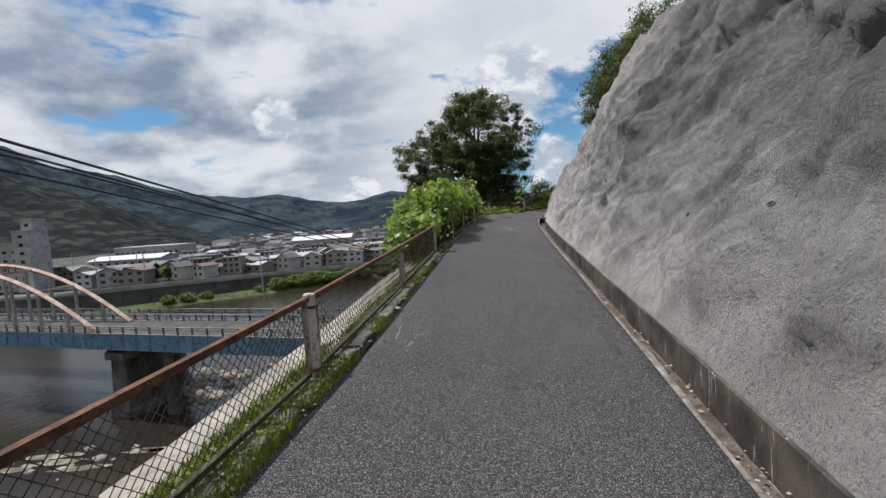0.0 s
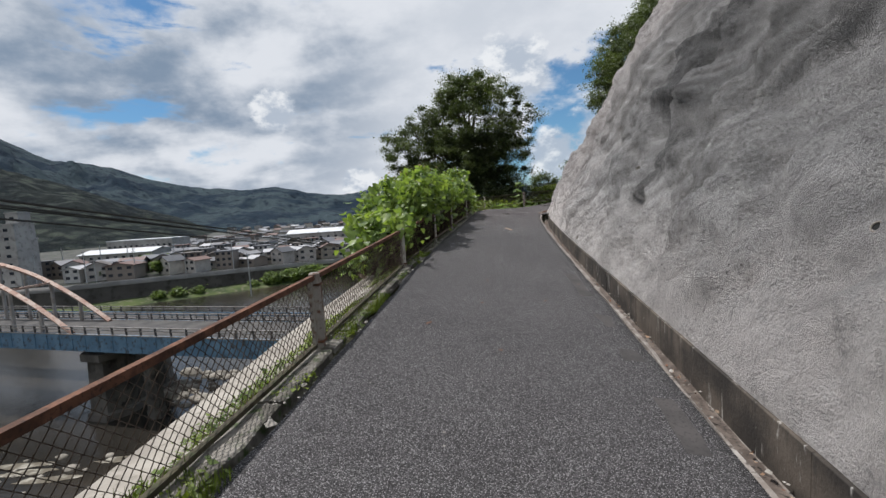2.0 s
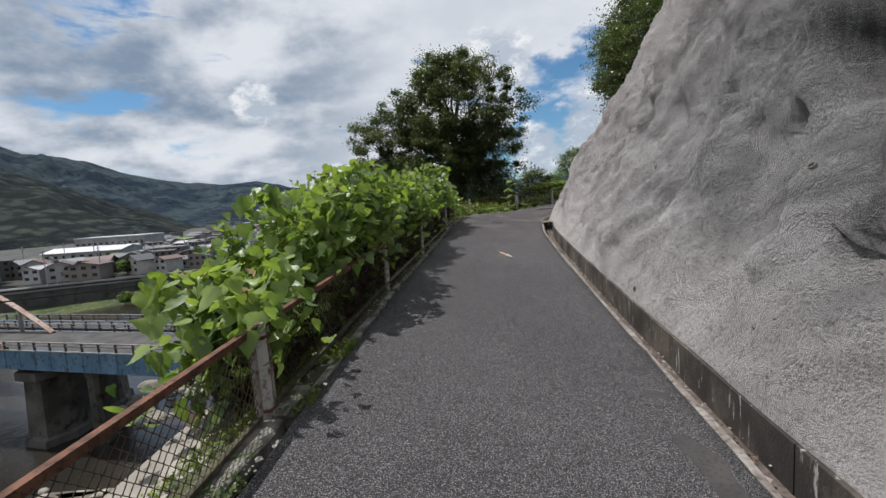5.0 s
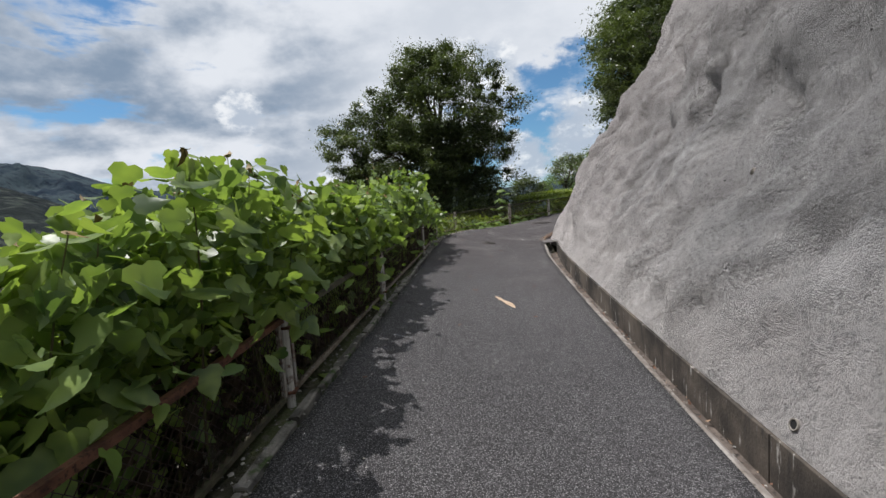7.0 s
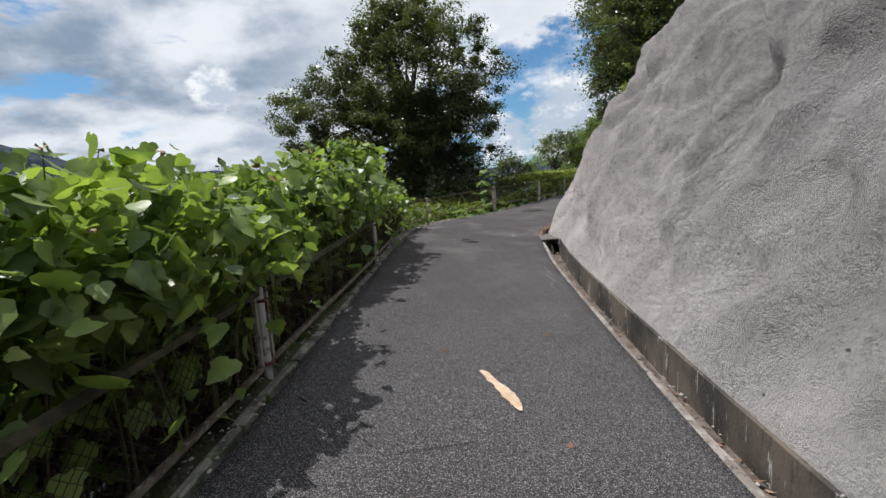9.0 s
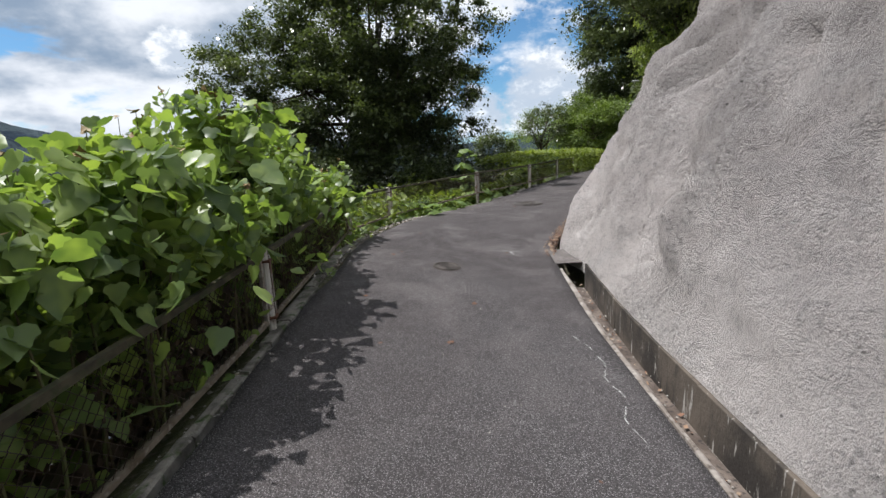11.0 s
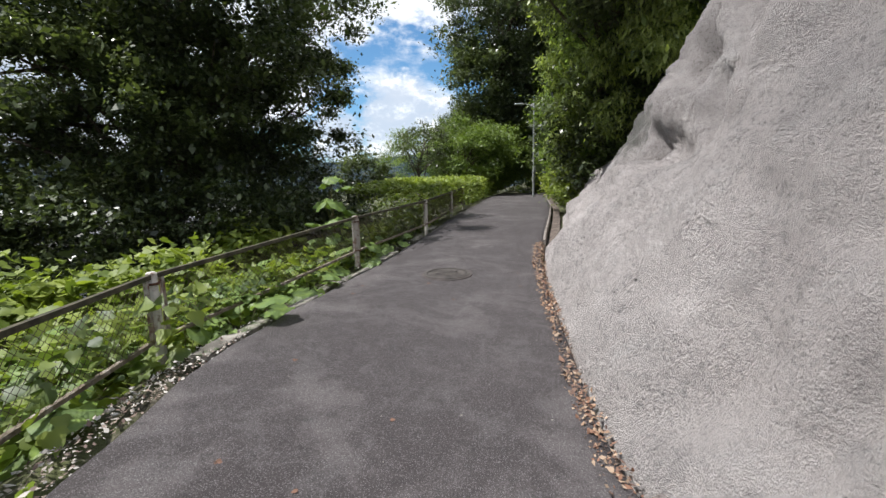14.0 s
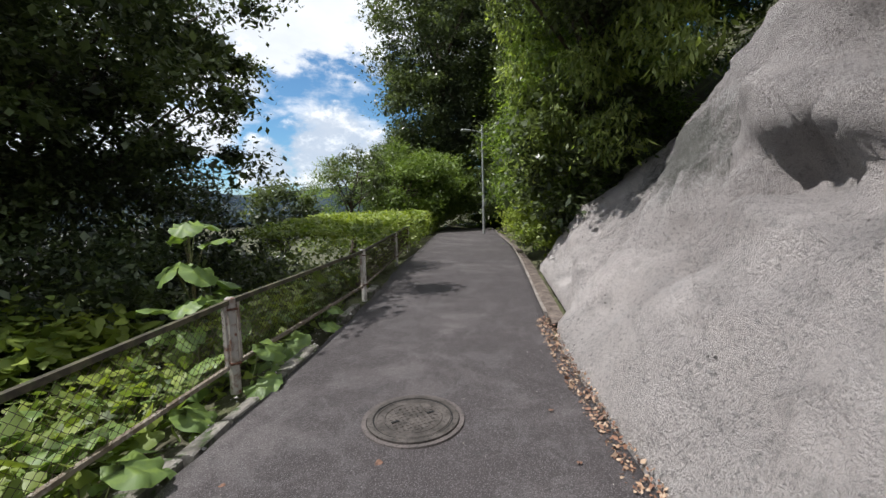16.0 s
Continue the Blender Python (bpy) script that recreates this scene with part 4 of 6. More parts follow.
make_tree("bare_topped_tree", (4.6, 48.0, 1.0), [((4.9, 47.8, 5.0), (1.5, 1.4, 1.3))], "small dark branching tree behind the hedge", DARKLEAF, 0.11, 3.6, 0.33, 46, 0.14)
make_tree("round_tree", (8.0, 52.0, 1.4), [((9.2, 52.0, 4.7), (2.9, 3.0, 2.4)), ((11.6, 54.0, 4.6), (2.6, 2.6, 2.4))], "light green rounded tree beyond the hedge", MIDLEAF, 0.14, 3.0, 0.5, 90, 0.16)
make_tree("young_tree", (1.3, 46.0, 0.0), [((1.3, 46.0, 3.3), (1.3, 1.4, 1.3))], "small dark leafy tree on the valley side", DARKLEAF, 0.16, 3.0, 0.45, 60, 0.10)

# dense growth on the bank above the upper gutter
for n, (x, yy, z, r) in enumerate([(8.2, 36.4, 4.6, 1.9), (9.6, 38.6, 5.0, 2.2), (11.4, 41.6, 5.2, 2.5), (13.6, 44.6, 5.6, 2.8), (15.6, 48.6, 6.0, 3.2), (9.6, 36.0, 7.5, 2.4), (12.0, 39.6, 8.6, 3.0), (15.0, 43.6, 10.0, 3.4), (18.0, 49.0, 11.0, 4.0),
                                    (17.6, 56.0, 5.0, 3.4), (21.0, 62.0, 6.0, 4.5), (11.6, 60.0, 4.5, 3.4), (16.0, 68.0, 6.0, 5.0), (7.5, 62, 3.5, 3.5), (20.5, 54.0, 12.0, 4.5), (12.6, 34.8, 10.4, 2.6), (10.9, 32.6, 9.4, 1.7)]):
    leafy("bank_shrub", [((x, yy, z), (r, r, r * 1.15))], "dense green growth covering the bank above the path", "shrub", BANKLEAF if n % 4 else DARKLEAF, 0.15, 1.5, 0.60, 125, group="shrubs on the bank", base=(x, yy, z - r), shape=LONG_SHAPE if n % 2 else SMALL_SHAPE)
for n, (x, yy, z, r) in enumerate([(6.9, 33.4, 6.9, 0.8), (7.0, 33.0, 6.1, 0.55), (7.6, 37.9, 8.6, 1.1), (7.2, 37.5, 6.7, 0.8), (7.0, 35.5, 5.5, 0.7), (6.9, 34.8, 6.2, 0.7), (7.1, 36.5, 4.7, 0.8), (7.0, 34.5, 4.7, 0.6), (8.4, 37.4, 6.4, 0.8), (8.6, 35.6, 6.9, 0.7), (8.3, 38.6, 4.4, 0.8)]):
    leafy("hanging_spray", [((x, yy, z), (r, r, r * 0.9))], "drooping leafy branch over the bank growth, sunlight put into its pale leaf colour", "branch", SUNLEAF, 0.15, 4.5, 0.34, 42, group="leafy branches over the bank", base=(x, yy, z - r), shape=LONG_SHAPE, hang=1.0)
leafy("gutter_shrub", [((7.9, 38.2, 2.7), (0.7, 1.2, 0.7)), ((8.6, 39.4, 3.0), (0.9, 1.2, 0.8))], "bright yellow-green shrub beside the upper gutter", "shrub", PALELEAF, 0.08, 9, 0.25, 60, base=(7.9, 38.2, 1.9))

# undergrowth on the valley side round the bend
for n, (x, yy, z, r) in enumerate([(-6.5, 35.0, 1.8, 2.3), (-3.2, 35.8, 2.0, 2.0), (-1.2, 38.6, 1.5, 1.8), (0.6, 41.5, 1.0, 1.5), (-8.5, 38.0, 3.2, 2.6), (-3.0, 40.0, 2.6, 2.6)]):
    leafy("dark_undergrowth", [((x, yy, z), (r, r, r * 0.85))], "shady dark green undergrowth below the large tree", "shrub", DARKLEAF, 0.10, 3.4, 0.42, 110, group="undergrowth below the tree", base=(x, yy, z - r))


for n, (x, yy, z, r) in enumerate([(-5.2, 31.0, 1.15, 1.1), (-3.6, 32.4, 1.25, 0.95), (-6.8, 29.6, 1.2, 1.2), (-4.4, 29.6, 0.9, 0.8), (-2.6, 34.2, 1.5, 0.9), (-8.4, 31.4, 1.0, 1.2)]):
    leafy("bright_weeds", [((x, yy, z), (r, r * 1.1, r * 0.7))], "sunlit yellow-green weeds on the valley side of the fence", "weeds", PALELEAF, 0.13, 4.0, 0.4, 60, shape=BROAD_SHAPE, group="weeds below the tree", base=(x, yy, z - r))


def make_hedge():
    ob = thing("hedge", (4.5, 42.0, 1.6), "flat-topped yellow-green hedge overgrown with creepers", "hedge")
    pts = []
    for _ in range(30000):
        yy = RNG.uniform(36.3, 52)
        d = RNG.uniform(0.25, 3.6)
        p = beside(yy, left=d)
        top = 0.95 + 0.12 * noise.noise((p.x * 0.8, p.y * 0.8, 3)) + min(0.15, (yy - 36.3) * 0.08)
        if d < 0.5 or RNG.random() < 0.15:
            h = RNG.uniform(0.05, top)
        else:
            h = top + RNG.normal(0, 0.05)
        pts.append((p.x, p.y, p.z + h))
    pts = np.array(pts) - np.array([4.5, 42, 1.6])
    v, f = leaf_arrays(RNG, pts, 0.10, SMALL_SHAPE, 0.2)
    under("leaves", flat_mesh("leaves", v, f, PALELEAF), ob, kind="stuff")


make_hedge()


def scatter(name, label, y0, y1, d0, d1, up0, up1, count, size, material, shape, hang=0.4, edge="left", upright=False, clumped=0.0, category="plants"):
    pts = []
    while len(pts) < count:
        yy, d = RNG.uniform(y0, y1), RNG.uniform(d0, d1)
        if clumped and noise.noise((yy * 1.3, d * 1.5, 4.4)) < clumped - 0.5:
            continue
        p = beside(yy, **{edge: d})
        # follows the hillside outwards
        slope = np.interp(d, [0, 0.1, 0.45, 0.8, 1.75], [0, -0.03, -0.07, -0.27, -0.6]) if edge == "left" and yy < 26 else (np.interp(d, [0, 0.5, 2, 8], [0, -0.08, -0.5, -2.0]) if edge == "left" else 0)
        pts.append((p.x, p.y, p.z + slope + RNG.uniform(up0, up1)))
    v, f = leaf_arrays(RNG, np.array(pts), size, shape, hang, upright=upright)
    ob = new(name, flat_mesh(name, v, f, material))
    return tagged(ob, label, category, kind="stuff")


scatter("grass", "green verge grass along the fence foot", -1, 5.2, -0.03, 0.80, -0.04, 0.02, 17000, 0.055, GRASS, BLADE_SHAPE, upright=True, clumped=0.50)
scatter("grass_tufts", "scattered mossy grass tufts on the concrete verge", 5.2, 12.5, -0.02, 0.50, -0.03, 0.01, 12000, 0.045, GRASS, BLADE_SHAPE, upright=True, clumped=0.70)
scatter("verge_weeds", "low leafy weeds along the fence foot", -1, 12.5, 0.03, 0.9, 0.0, 0.06, 7000, 0.035, WEED, SMALL_SHAPE, clumped=0.55)
scatter("creepers", "low creeping plants behind the fence", 26.5, 37, 0.42, 5.0, -0.15, 0.62, 9500, 0.11, WEED, BROAD_SHAPE, 0.3)
scatter("fallen_leaves", "brown fallen leaves at the foot of the slope", 25.6, 33.0, -0.16, 0.05, 0.006, 0.03, 1900, 0.034, DRYLEAF, SMALL_SHAPE, 0.0, "right", category="leaves")
# leaf-shaped flakes stand in for the pale stony debris
scatter("verge_litter", "pale stony debris along the verge at the bend, made of flat flakes", 24.0, 28.6, 0.02, 0.42, -0.005, 0.02, 1500, 0.030, DEBRIS, SMALL_SHAPE, 0.0, category="leaves")
scatter("gutter_litter", "dry leaves and grit in the gutter", -2, 25, 0.0, 0.36, -0.28, -0.26, 700, 0.04, DRYLEAF, SMALL_SHAPE, 0.0, "right", category="leaves")


# ---- distance: mountains ----
def forest_colour(g, where):
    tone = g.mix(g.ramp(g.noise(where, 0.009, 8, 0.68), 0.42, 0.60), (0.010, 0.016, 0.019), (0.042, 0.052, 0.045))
    # canopy light and shade painted in: paler crowns, dark gaps between them
    crown_shade = g.voronoi(where, 0.055)
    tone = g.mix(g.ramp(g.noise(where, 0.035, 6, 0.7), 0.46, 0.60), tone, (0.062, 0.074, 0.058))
    tone = g.mix(g.math("MULTIPLY", g.ramp(crown_shade, 0.25, 0.6), 0.8), tone, (0.006, 0.010, 0.012))
    return tone


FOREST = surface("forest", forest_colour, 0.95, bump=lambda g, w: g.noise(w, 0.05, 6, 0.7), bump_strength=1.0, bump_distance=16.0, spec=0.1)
# the blue haze of distance is put into this ridge's colour
HAZED_FOREST = surface("hazed_forest", mottled((0.015, 0.028, 0.043), (0.045, 0.065, 0.074), 0.008, (0.007, 0.014, 0.026), 0.05, 0.42, 0.58), 0.95, bump=lambda g, w: g.noise(w, 0.03, 6, 0.7), bump_strength=1.0, bump_distance=20.0, spec=0.1)


def make_mountain(name, azimuths, heights, r0, r1, material, foot, label):
    """A wooded ridge round the valley: its crest's height in degrees above the eye's level, by azimuth."""
    az = np.radians(np.arange(azimuths[0], azimuths[-1], 0.22))
    crest = np.interp(np.degrees(az), azimuths, heights)
    rad = np.linspace(0, 1.3, 46)
    verts = []
    for a, c in zip(az, crest):
        wave = 0.35 * noise.fractal((a * 14, 0.3, r0 * 0.01), 0.9, 2, 4)
        top = math.tan(radians(max(c, -1) + wave * 0.55)) * r1
        for u in rad:
            r = r0 + (r1 - r0) * u
            spur = noise.fractal((math.sin(a) * r * 0.006, math.cos(a) * r * 0.006, 1), 0.7, 2.1, 4)
            rise = min(u, 1) ** 0.9
            h = foot + (top - foot) * (rise if u <= 1 else 1 - (u - 1) * 1.2)
            h += spur * 0.16 * max(top - foot, 5) * math.sin(math.pi * min(u, 1)) + noise.noise((math.sin(a) * r * 0.05, math.cos(a) * r * 0.05, 2)) * 2.5
            verts.append((math.sin(a) * r, math.cos(a) * r, h))
    setting(name, flat_mesh(name, np.array(verts), grid_faces(len(az), len(rad)), material, smooth=True), label)


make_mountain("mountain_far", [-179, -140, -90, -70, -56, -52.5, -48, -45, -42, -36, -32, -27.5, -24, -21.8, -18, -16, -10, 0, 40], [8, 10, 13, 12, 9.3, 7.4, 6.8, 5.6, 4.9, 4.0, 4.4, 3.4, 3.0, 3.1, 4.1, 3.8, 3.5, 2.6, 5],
              1050, 2100, HAZED_FOREST, -15, "wooded mountain ridge across the valley")
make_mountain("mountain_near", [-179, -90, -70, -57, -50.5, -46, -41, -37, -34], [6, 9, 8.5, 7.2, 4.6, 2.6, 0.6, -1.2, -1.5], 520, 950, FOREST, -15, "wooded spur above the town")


# ---- kerb blocks along the gutter ----
def make_kerb():
    kerb = tagged(new("kerb"), "dark stained concrete kerb between gutter and slope", kind="structure")
    ks = [k for k in range(len(RUN)) if -8 <= MID[k, 1] <= 25.0]
    for i in range(0, len(ks) - 1, 7):
        run = ks[i:i + 8]
        if len(run) < 2:
            continue
        verts = []
        off = RNG.uniform(-0.006, 0.006)
        for n, k in enumerate(run):
            p = RIGHT[k]
            nudge = 0.003 if n == 0 else (-0.003 if n == len(run) - 1 else 0)
            ahead = np.array([-SIDE[k, 1], SIDE[k, 0]]) * nudge
            for d, z in ((0.362, -0.34), (0.364, 0.062), (0.368, 0.066), (0.41, 0.066), (0.42, -0.34)):
                verts.append((p[0] + SIDE[k, 0] * (d + off) + ahead[0], p[1] + SIDE[k, 1] * (d + off) + ahead[1], p[2] + z))
        faces = [tuple(f[::-1]) for f in grid_faces(len(run), 5)] + [(0, 1, 2, 3, 4), tuple(range(len(verts) - 1, len(verts) - 6, -1))]
        under("kerb_block", mesh_of("kerb_block", verts, faces, KERB), kerb)


make_kerb()


def ribbon(name, points, widths, material, label, category="road marking", lift=0.004, kind=""):
    """A thin uneven stroke lying on the road."""
    pts = [Vector((x, y, 0)) for x, y in points]
    dense, wide = [], []
    for n in range(len(pts) - 1):
        for u in np.linspace(0, 1, 6, endpoint=False):
            dense.append(pts[n].lerp(pts[n + 1], u))
            wide.append(widths[n] * (1 - u) + widths[n + 1] * u)
    dense.append(pts[-1])
    wide.append(widths[-1])
    verts = []
    for n, p in enumerate(dense):
        t = (dense[min(n + 1, len(dense) - 1)] - dense[max(n - 1, 0)]).normalized()
        side = Vector((-t.y, t.x, 0))
        w = wide[n] * (0.75 + 0.5 * noise.noise((n * 0.9, p.x, p.y)))
        bend = side * 0.012 * noise.noise((n * 0.6, 3, p.y))
        for s in (-1, 1):
            q = p + side * s * w / 2 + bend
            verts.append((q.x, q.y, on_road(q.x, q.y) + lift))
    base = Vector(verts[0])
    verts = [tuple(Vector(v) - base) for v in verts]
    ob = thing(name, base, label, category)
    under("stroke", mesh_of("stroke", verts, [tuple(f) for f in grid_faces(len(dense), 2)], material), ob)
    return ob


COLLAR = surface("collar_asphalt", mottled((0.07, 0.060, 0.056), (0.105, 0.088, 0.082), 5, (0.03, 0.027, 0.025), 60), 0.85)


def make_manhole(x, y, r, label):
    z = on_road(x, y)
    e = 0.3
    normal = Vector((on_road(x - e, y) - on_road(x + e, y), on_road(x, y - e) - on_road(x, y + e), 2 * e)).normalized()
    m = Matrix.Translation((x, y, z + 0.014)) @ normal.to_track_quat("Z", "Y").to_matrix().to_4x4() @ pose(0, 0, 0, 0, 0, 25)
    ob = thing("manhole_cover", m, label, "manhole cover")

    def ring(bm, r0, r1, z0, z1, sides=40):
        vs = []
        for k in range(sides):
            c, s = math.cos(k * math.tau / sides), math.sin(k * math.tau / sides)
            vs.append([bm.verts.new((c * q, s * q, h)) for q, h in ((r0, z0), (r0 + 0.004, z1), (r1 - 0.004, z1), (r1, z0))])
        for k in range(sides):
            a, b = vs[k], vs[(k + 1) % sides]
            for n in range(3):
                bm.faces.new((a[n], a[n + 1], b[n + 1], b[n]))
        return bm
    part("rim", ring(bmesh.new(), r * 1.03, r * 1.2, -0.03, 0.006), IRON, ob)
    bm = bmesh.new()
    bmesh.ops.create_circle(bm, cap_ends=True, radius=r, segments=40)
    part("plate", bm, IRON, ob)
    part("seat", ring(bmesh.new(), r * 0.9, r * 1.05, -0.03, -0.001), HOLE, ob, "dark joint")
    part("collar", ring(bmesh.new(), r * 1.2, r * 1.34, -0.03, -0.006), COLLAR, ob, "collar of smoother asphalt")
    part("inner_ring", ring(bmesh.new(), r * 0.72, r * 0.77, 0.0, 0.006), IRON, ob)
    part("outer_ring", ring(bmesh.new(), r * 0.93, r * 0.98, 0.0, 0.006), IRON, ob)
    bm = bmesh.new()
    step = r / 7
    for i in range(-6, 7):
        for j in range(-6, 7):
            if math.hypot(i, j) * step < r * 0.68:
                box(bm, (step * (0.62 if (i + j) % 2 else 0.30), step * (0.30 if (i + j) % 2 else 0.62), 0.005), (i * step, j * step, 0.0025))
    part("tread", bm, IRON, ob, "raised tread pattern", "stuff")
    for s in (-1, 1):
        part("lifting_slot", box(bmesh.new(), (r * 0.2, r * 0.07, 0.004), (s * r * 0.5, 0, 0.006)), HOLE, ob, "black block standing in for a lifting slot's shade")
    return ob


make_manhole(-1.22, 24.72, 0.165, "small round cast-iron manhole cover flush in asphalt")
make_manhole(0.93, 30.9, 0.32, "round cast-iron manhole cover with a raised tread")


def weep_hole(x, y, z, r=0.034):
    """A drain pipe's mouth in the slope's face."""
    flat = SLOPE.reshape(-1, 3)
    k = int(((flat - np.array([x, y, z])) ** 2).sum(1).argmin())
    i, j = divmod(k, SLOPE.shape[1])
    i, j = min(max(i, 2), SLOPE.shape[0] - 3), min(max(j, 2), SLOPE.shape[1] - 3)
    u = Vector(SLOPE[i + 2, j] - SLOPE[i - 2, j])
    v = Vector(SLOPE[i, j + 2] - SLOPE[i, j - 2])
    n = u.cross(v).normalized()
    if n.x > 0:
        n = -n
    ob = thing("drain_pipe", Matrix.Translation(Vector(SLOPE[i, j]) - n * 0.02) @ n.to_track_quat("Z", "Y").to_matrix().to_4x4(), "short drain pipe mouth in the sprayed concrete", "pipe", "drain pipes in the slope")
    bm = bmesh.new()
    outer, inner = [], []
    for k in range(12):
        c, s = math.cos(k * math.tau / 12), math.sin(k * math.tau / 12)
        outer.append([bm.verts.new((c * r * 1.2, s * r * 1.2, h)) for h in (-0.05, 0.035)])
        inner.append([bm.verts.new((c * r, s * r, h)) for h in (0.035, -0.05)])
    for k in range(12):
        q = (k + 1) % 12
        bm.faces.new((outer[k][0], outer[q][0], outer[q][1], outer[k][1]))
        bm.faces.new((outer[k][1], outer[q][1], inner[q][0], inner[k][0]))
        bm.faces.new((inner[k][0], inner[q][0], inner[q][1], inner[k][1]))
    part("sleeve", bm, COPING, ob, "pale pipe sleeve")
    bm = bmesh.new()
    bmesh.ops.create_circle(bm, cap_ends=True, radius=r * 0.99, segments=12, matrix=Matrix.Translation((0, 0, 0.026)))
    part("mouth", bm, HOLE, ob, "black disc standing in for the pipe's inner shade")


for h in ((2.14, 6.66, 1.22), (1.62, 11.9, 0.69), (1.78, 9.3, 0.94), (1.83, 17.19, 2.62), (1.23, 14.56, 0.65), (1.88, 25.47, 1.98), (1.75, 22.8, 2.2), (2.2, 4.75, 1.4), (2.0, 12.6, 2.3)):
    weep_hole(*h)


# ---- steel plate over the gutter's end ----
def make_plate():
    a, b = beside(25.15, right=-0.02, up=0.012), beside(25.1, right=0.45, up=0.03)
    c, d = beside(26.1, right=0.16, up=0.012), beside(26.0, right=-0.12, up=0.014)
    ob = thing("gutter_plate", a, "dark flat plate covering the gutter's upper end", "plate")
    bm = bmesh.new()
    rows = []
    for u in np.linspace(0, 1, 7):
        for v in np.linspace(0, 1, 5):
            p = a.lerp(b, v).lerp(d.lerp(c, v), u) - a
            p.z += 0.012 * math.sin(u * 3 + v * 2)
            rows.append(p)
    top = [bm.verts.new(p) for p in rows]
    low = [bm.verts.new(p - Vector((0, 0, 0.012))) for p in rows]
    for f in grid_faces(7, 5):
        bm.faces.new([top[k] for k in f])
        bm.faces.new([low[k] for k in f[::-1]])
    edge = [*range(0, 5), *range(9, 35, 5), *range(33, 29, -1), *range(25, 0, -5)]
    for p, q in zip(edge, edge[1:] + edge[:1]):
        bm.faces.new((top[q], top[p], low[p], low[q]))
    part("sheet", bm, SLATE, ob)


SLATE = surface("dark_plate", mottled((0.085, 0.075, 0.070), (0.14, 0.125, 0.118), 4, (0.06, 0.045, 0.038), 24), 0.75)
make_plate()


# ---- verge: broken concrete edging ----
def make_verge():
    verge = tagged(new("verge"), "cracked mossy concrete edging along the path", kind="structure")
    ks = [k for k in range(len(RUN)) if -8 <= MID[k, 1] <= 36]
    i = 0
    while i < len(ks) - 3:
        n = int(RNG.integers(2, 5))
        run = ks[i:i + n + 1]
        wide = RNG.uniform(0.30, 0.40) if MID[run[0], 1] < 11 else RNG.uniform(0.18, 0.34) if MID[run[0], 1] > 22 else RNG.uniform(0.11, 0.19)
        if MID[run[0], 1] > 25 and RNG.random() < 0.3:
            i += n
            continue
        sunk = RNG.uniform(-0.012, 0.008)
        verts = []
        for m, k in enumerate(run):
            p = LEFT[k]
            nudge = RNG.uniform(0.01, 0.03) * (1 if m == 0 else -1 if m == len(run) - 1 else 0)
            ahead = np.array([-SIDE[k, 1], SIDE[k, 0]]) * nudge
            jag = (0.06 if wide > 0.25 else 0.0) + 0.05 * noise.noise((k * 1.3, 1, 1))
            for d, z in ((0.055 + jag, -0.12), (0.06 + jag, -0.022), (0.075 + jag, -0.012), (wide - 0.015, -0.018), (wide, -0.03), (wide, -0.14)):
                verts.append((p[0] - SIDE[k, 0] * d + ahead[0], p[1] - SIDE[k, 1] * d + ahead[1], p[2] + z + sunk + 0.02 * noise.noise((k * 0.9, d * 19, 2))))
        faces = [tuple(f) for f in grid_faces(len(run), 6)] + [tuple(range(6)), tuple(range(len(verts) - 1, len(verts) - 7, -1))]
        under("edging_stone", mesh_of("edging_stone", verts, faces, MOSSY), verge)
        i += n


MOSSY = surface("mossy_concrete", mottled((0.085, 0.078, 0.066), (0.26, 0.24, 0.21), 5, (0.045, 0.075, 0.018), 9), 0.95, bump=lambda g, w: g.noise(w, 45, 5), bump_strength=0.8, bump_distance=0.015)
make_verge()


def make_pebbles():
    verts, faces = [], []
    for n in range(2600):
        if n % 3:
            yy, d, edge = RNG.uniform(-1, 34), RNG.uniform(0.0, 0.42), "left"
            p = beside(yy, left=d, up=-0.02 - max(0, d - 0.2) * 0.15)
        elif n % 6:
            yy = RNG.uniform(-1, 25)
            p = beside(yy, right=RNG.uniform(0.10, 0.35), up=-0.24)
        else:
            yy = RNG.uniform(0, 40)
            u = RNG.uniform(0, 1)
            a, b = beside(yy, left=0.0), beside(yy, right=0.0)
            p = a.lerp(b, u)
            p.z = on_road(p.x, p.y) + 0.002
        r = 0.004 + RNG.gamma(2, 0.0035) * (1 if n % 6 else 0.4)
        base = len(verts)
        for q in ((1, 0, 0), (0, 1, 0), (-1, 0, 0), (0, -1, 0), (0, 0, 0.7)):
            verts.append(tuple(p + Vector(q) * r * RNG.uniform(0.7, 1.3)))
        faces += [(base, base + 1, base + 4), (base + 1, base + 2, base + 4), (base + 2, base + 3, base + 4), (base + 3, base, base + 4)]
    tagged(new("pebbles", flat_mesh("pebbles", np.array(verts), faces, STONES)), "loose pebbles and grit on the path's edges", "stones", kind="stuff")


make_pebbles()


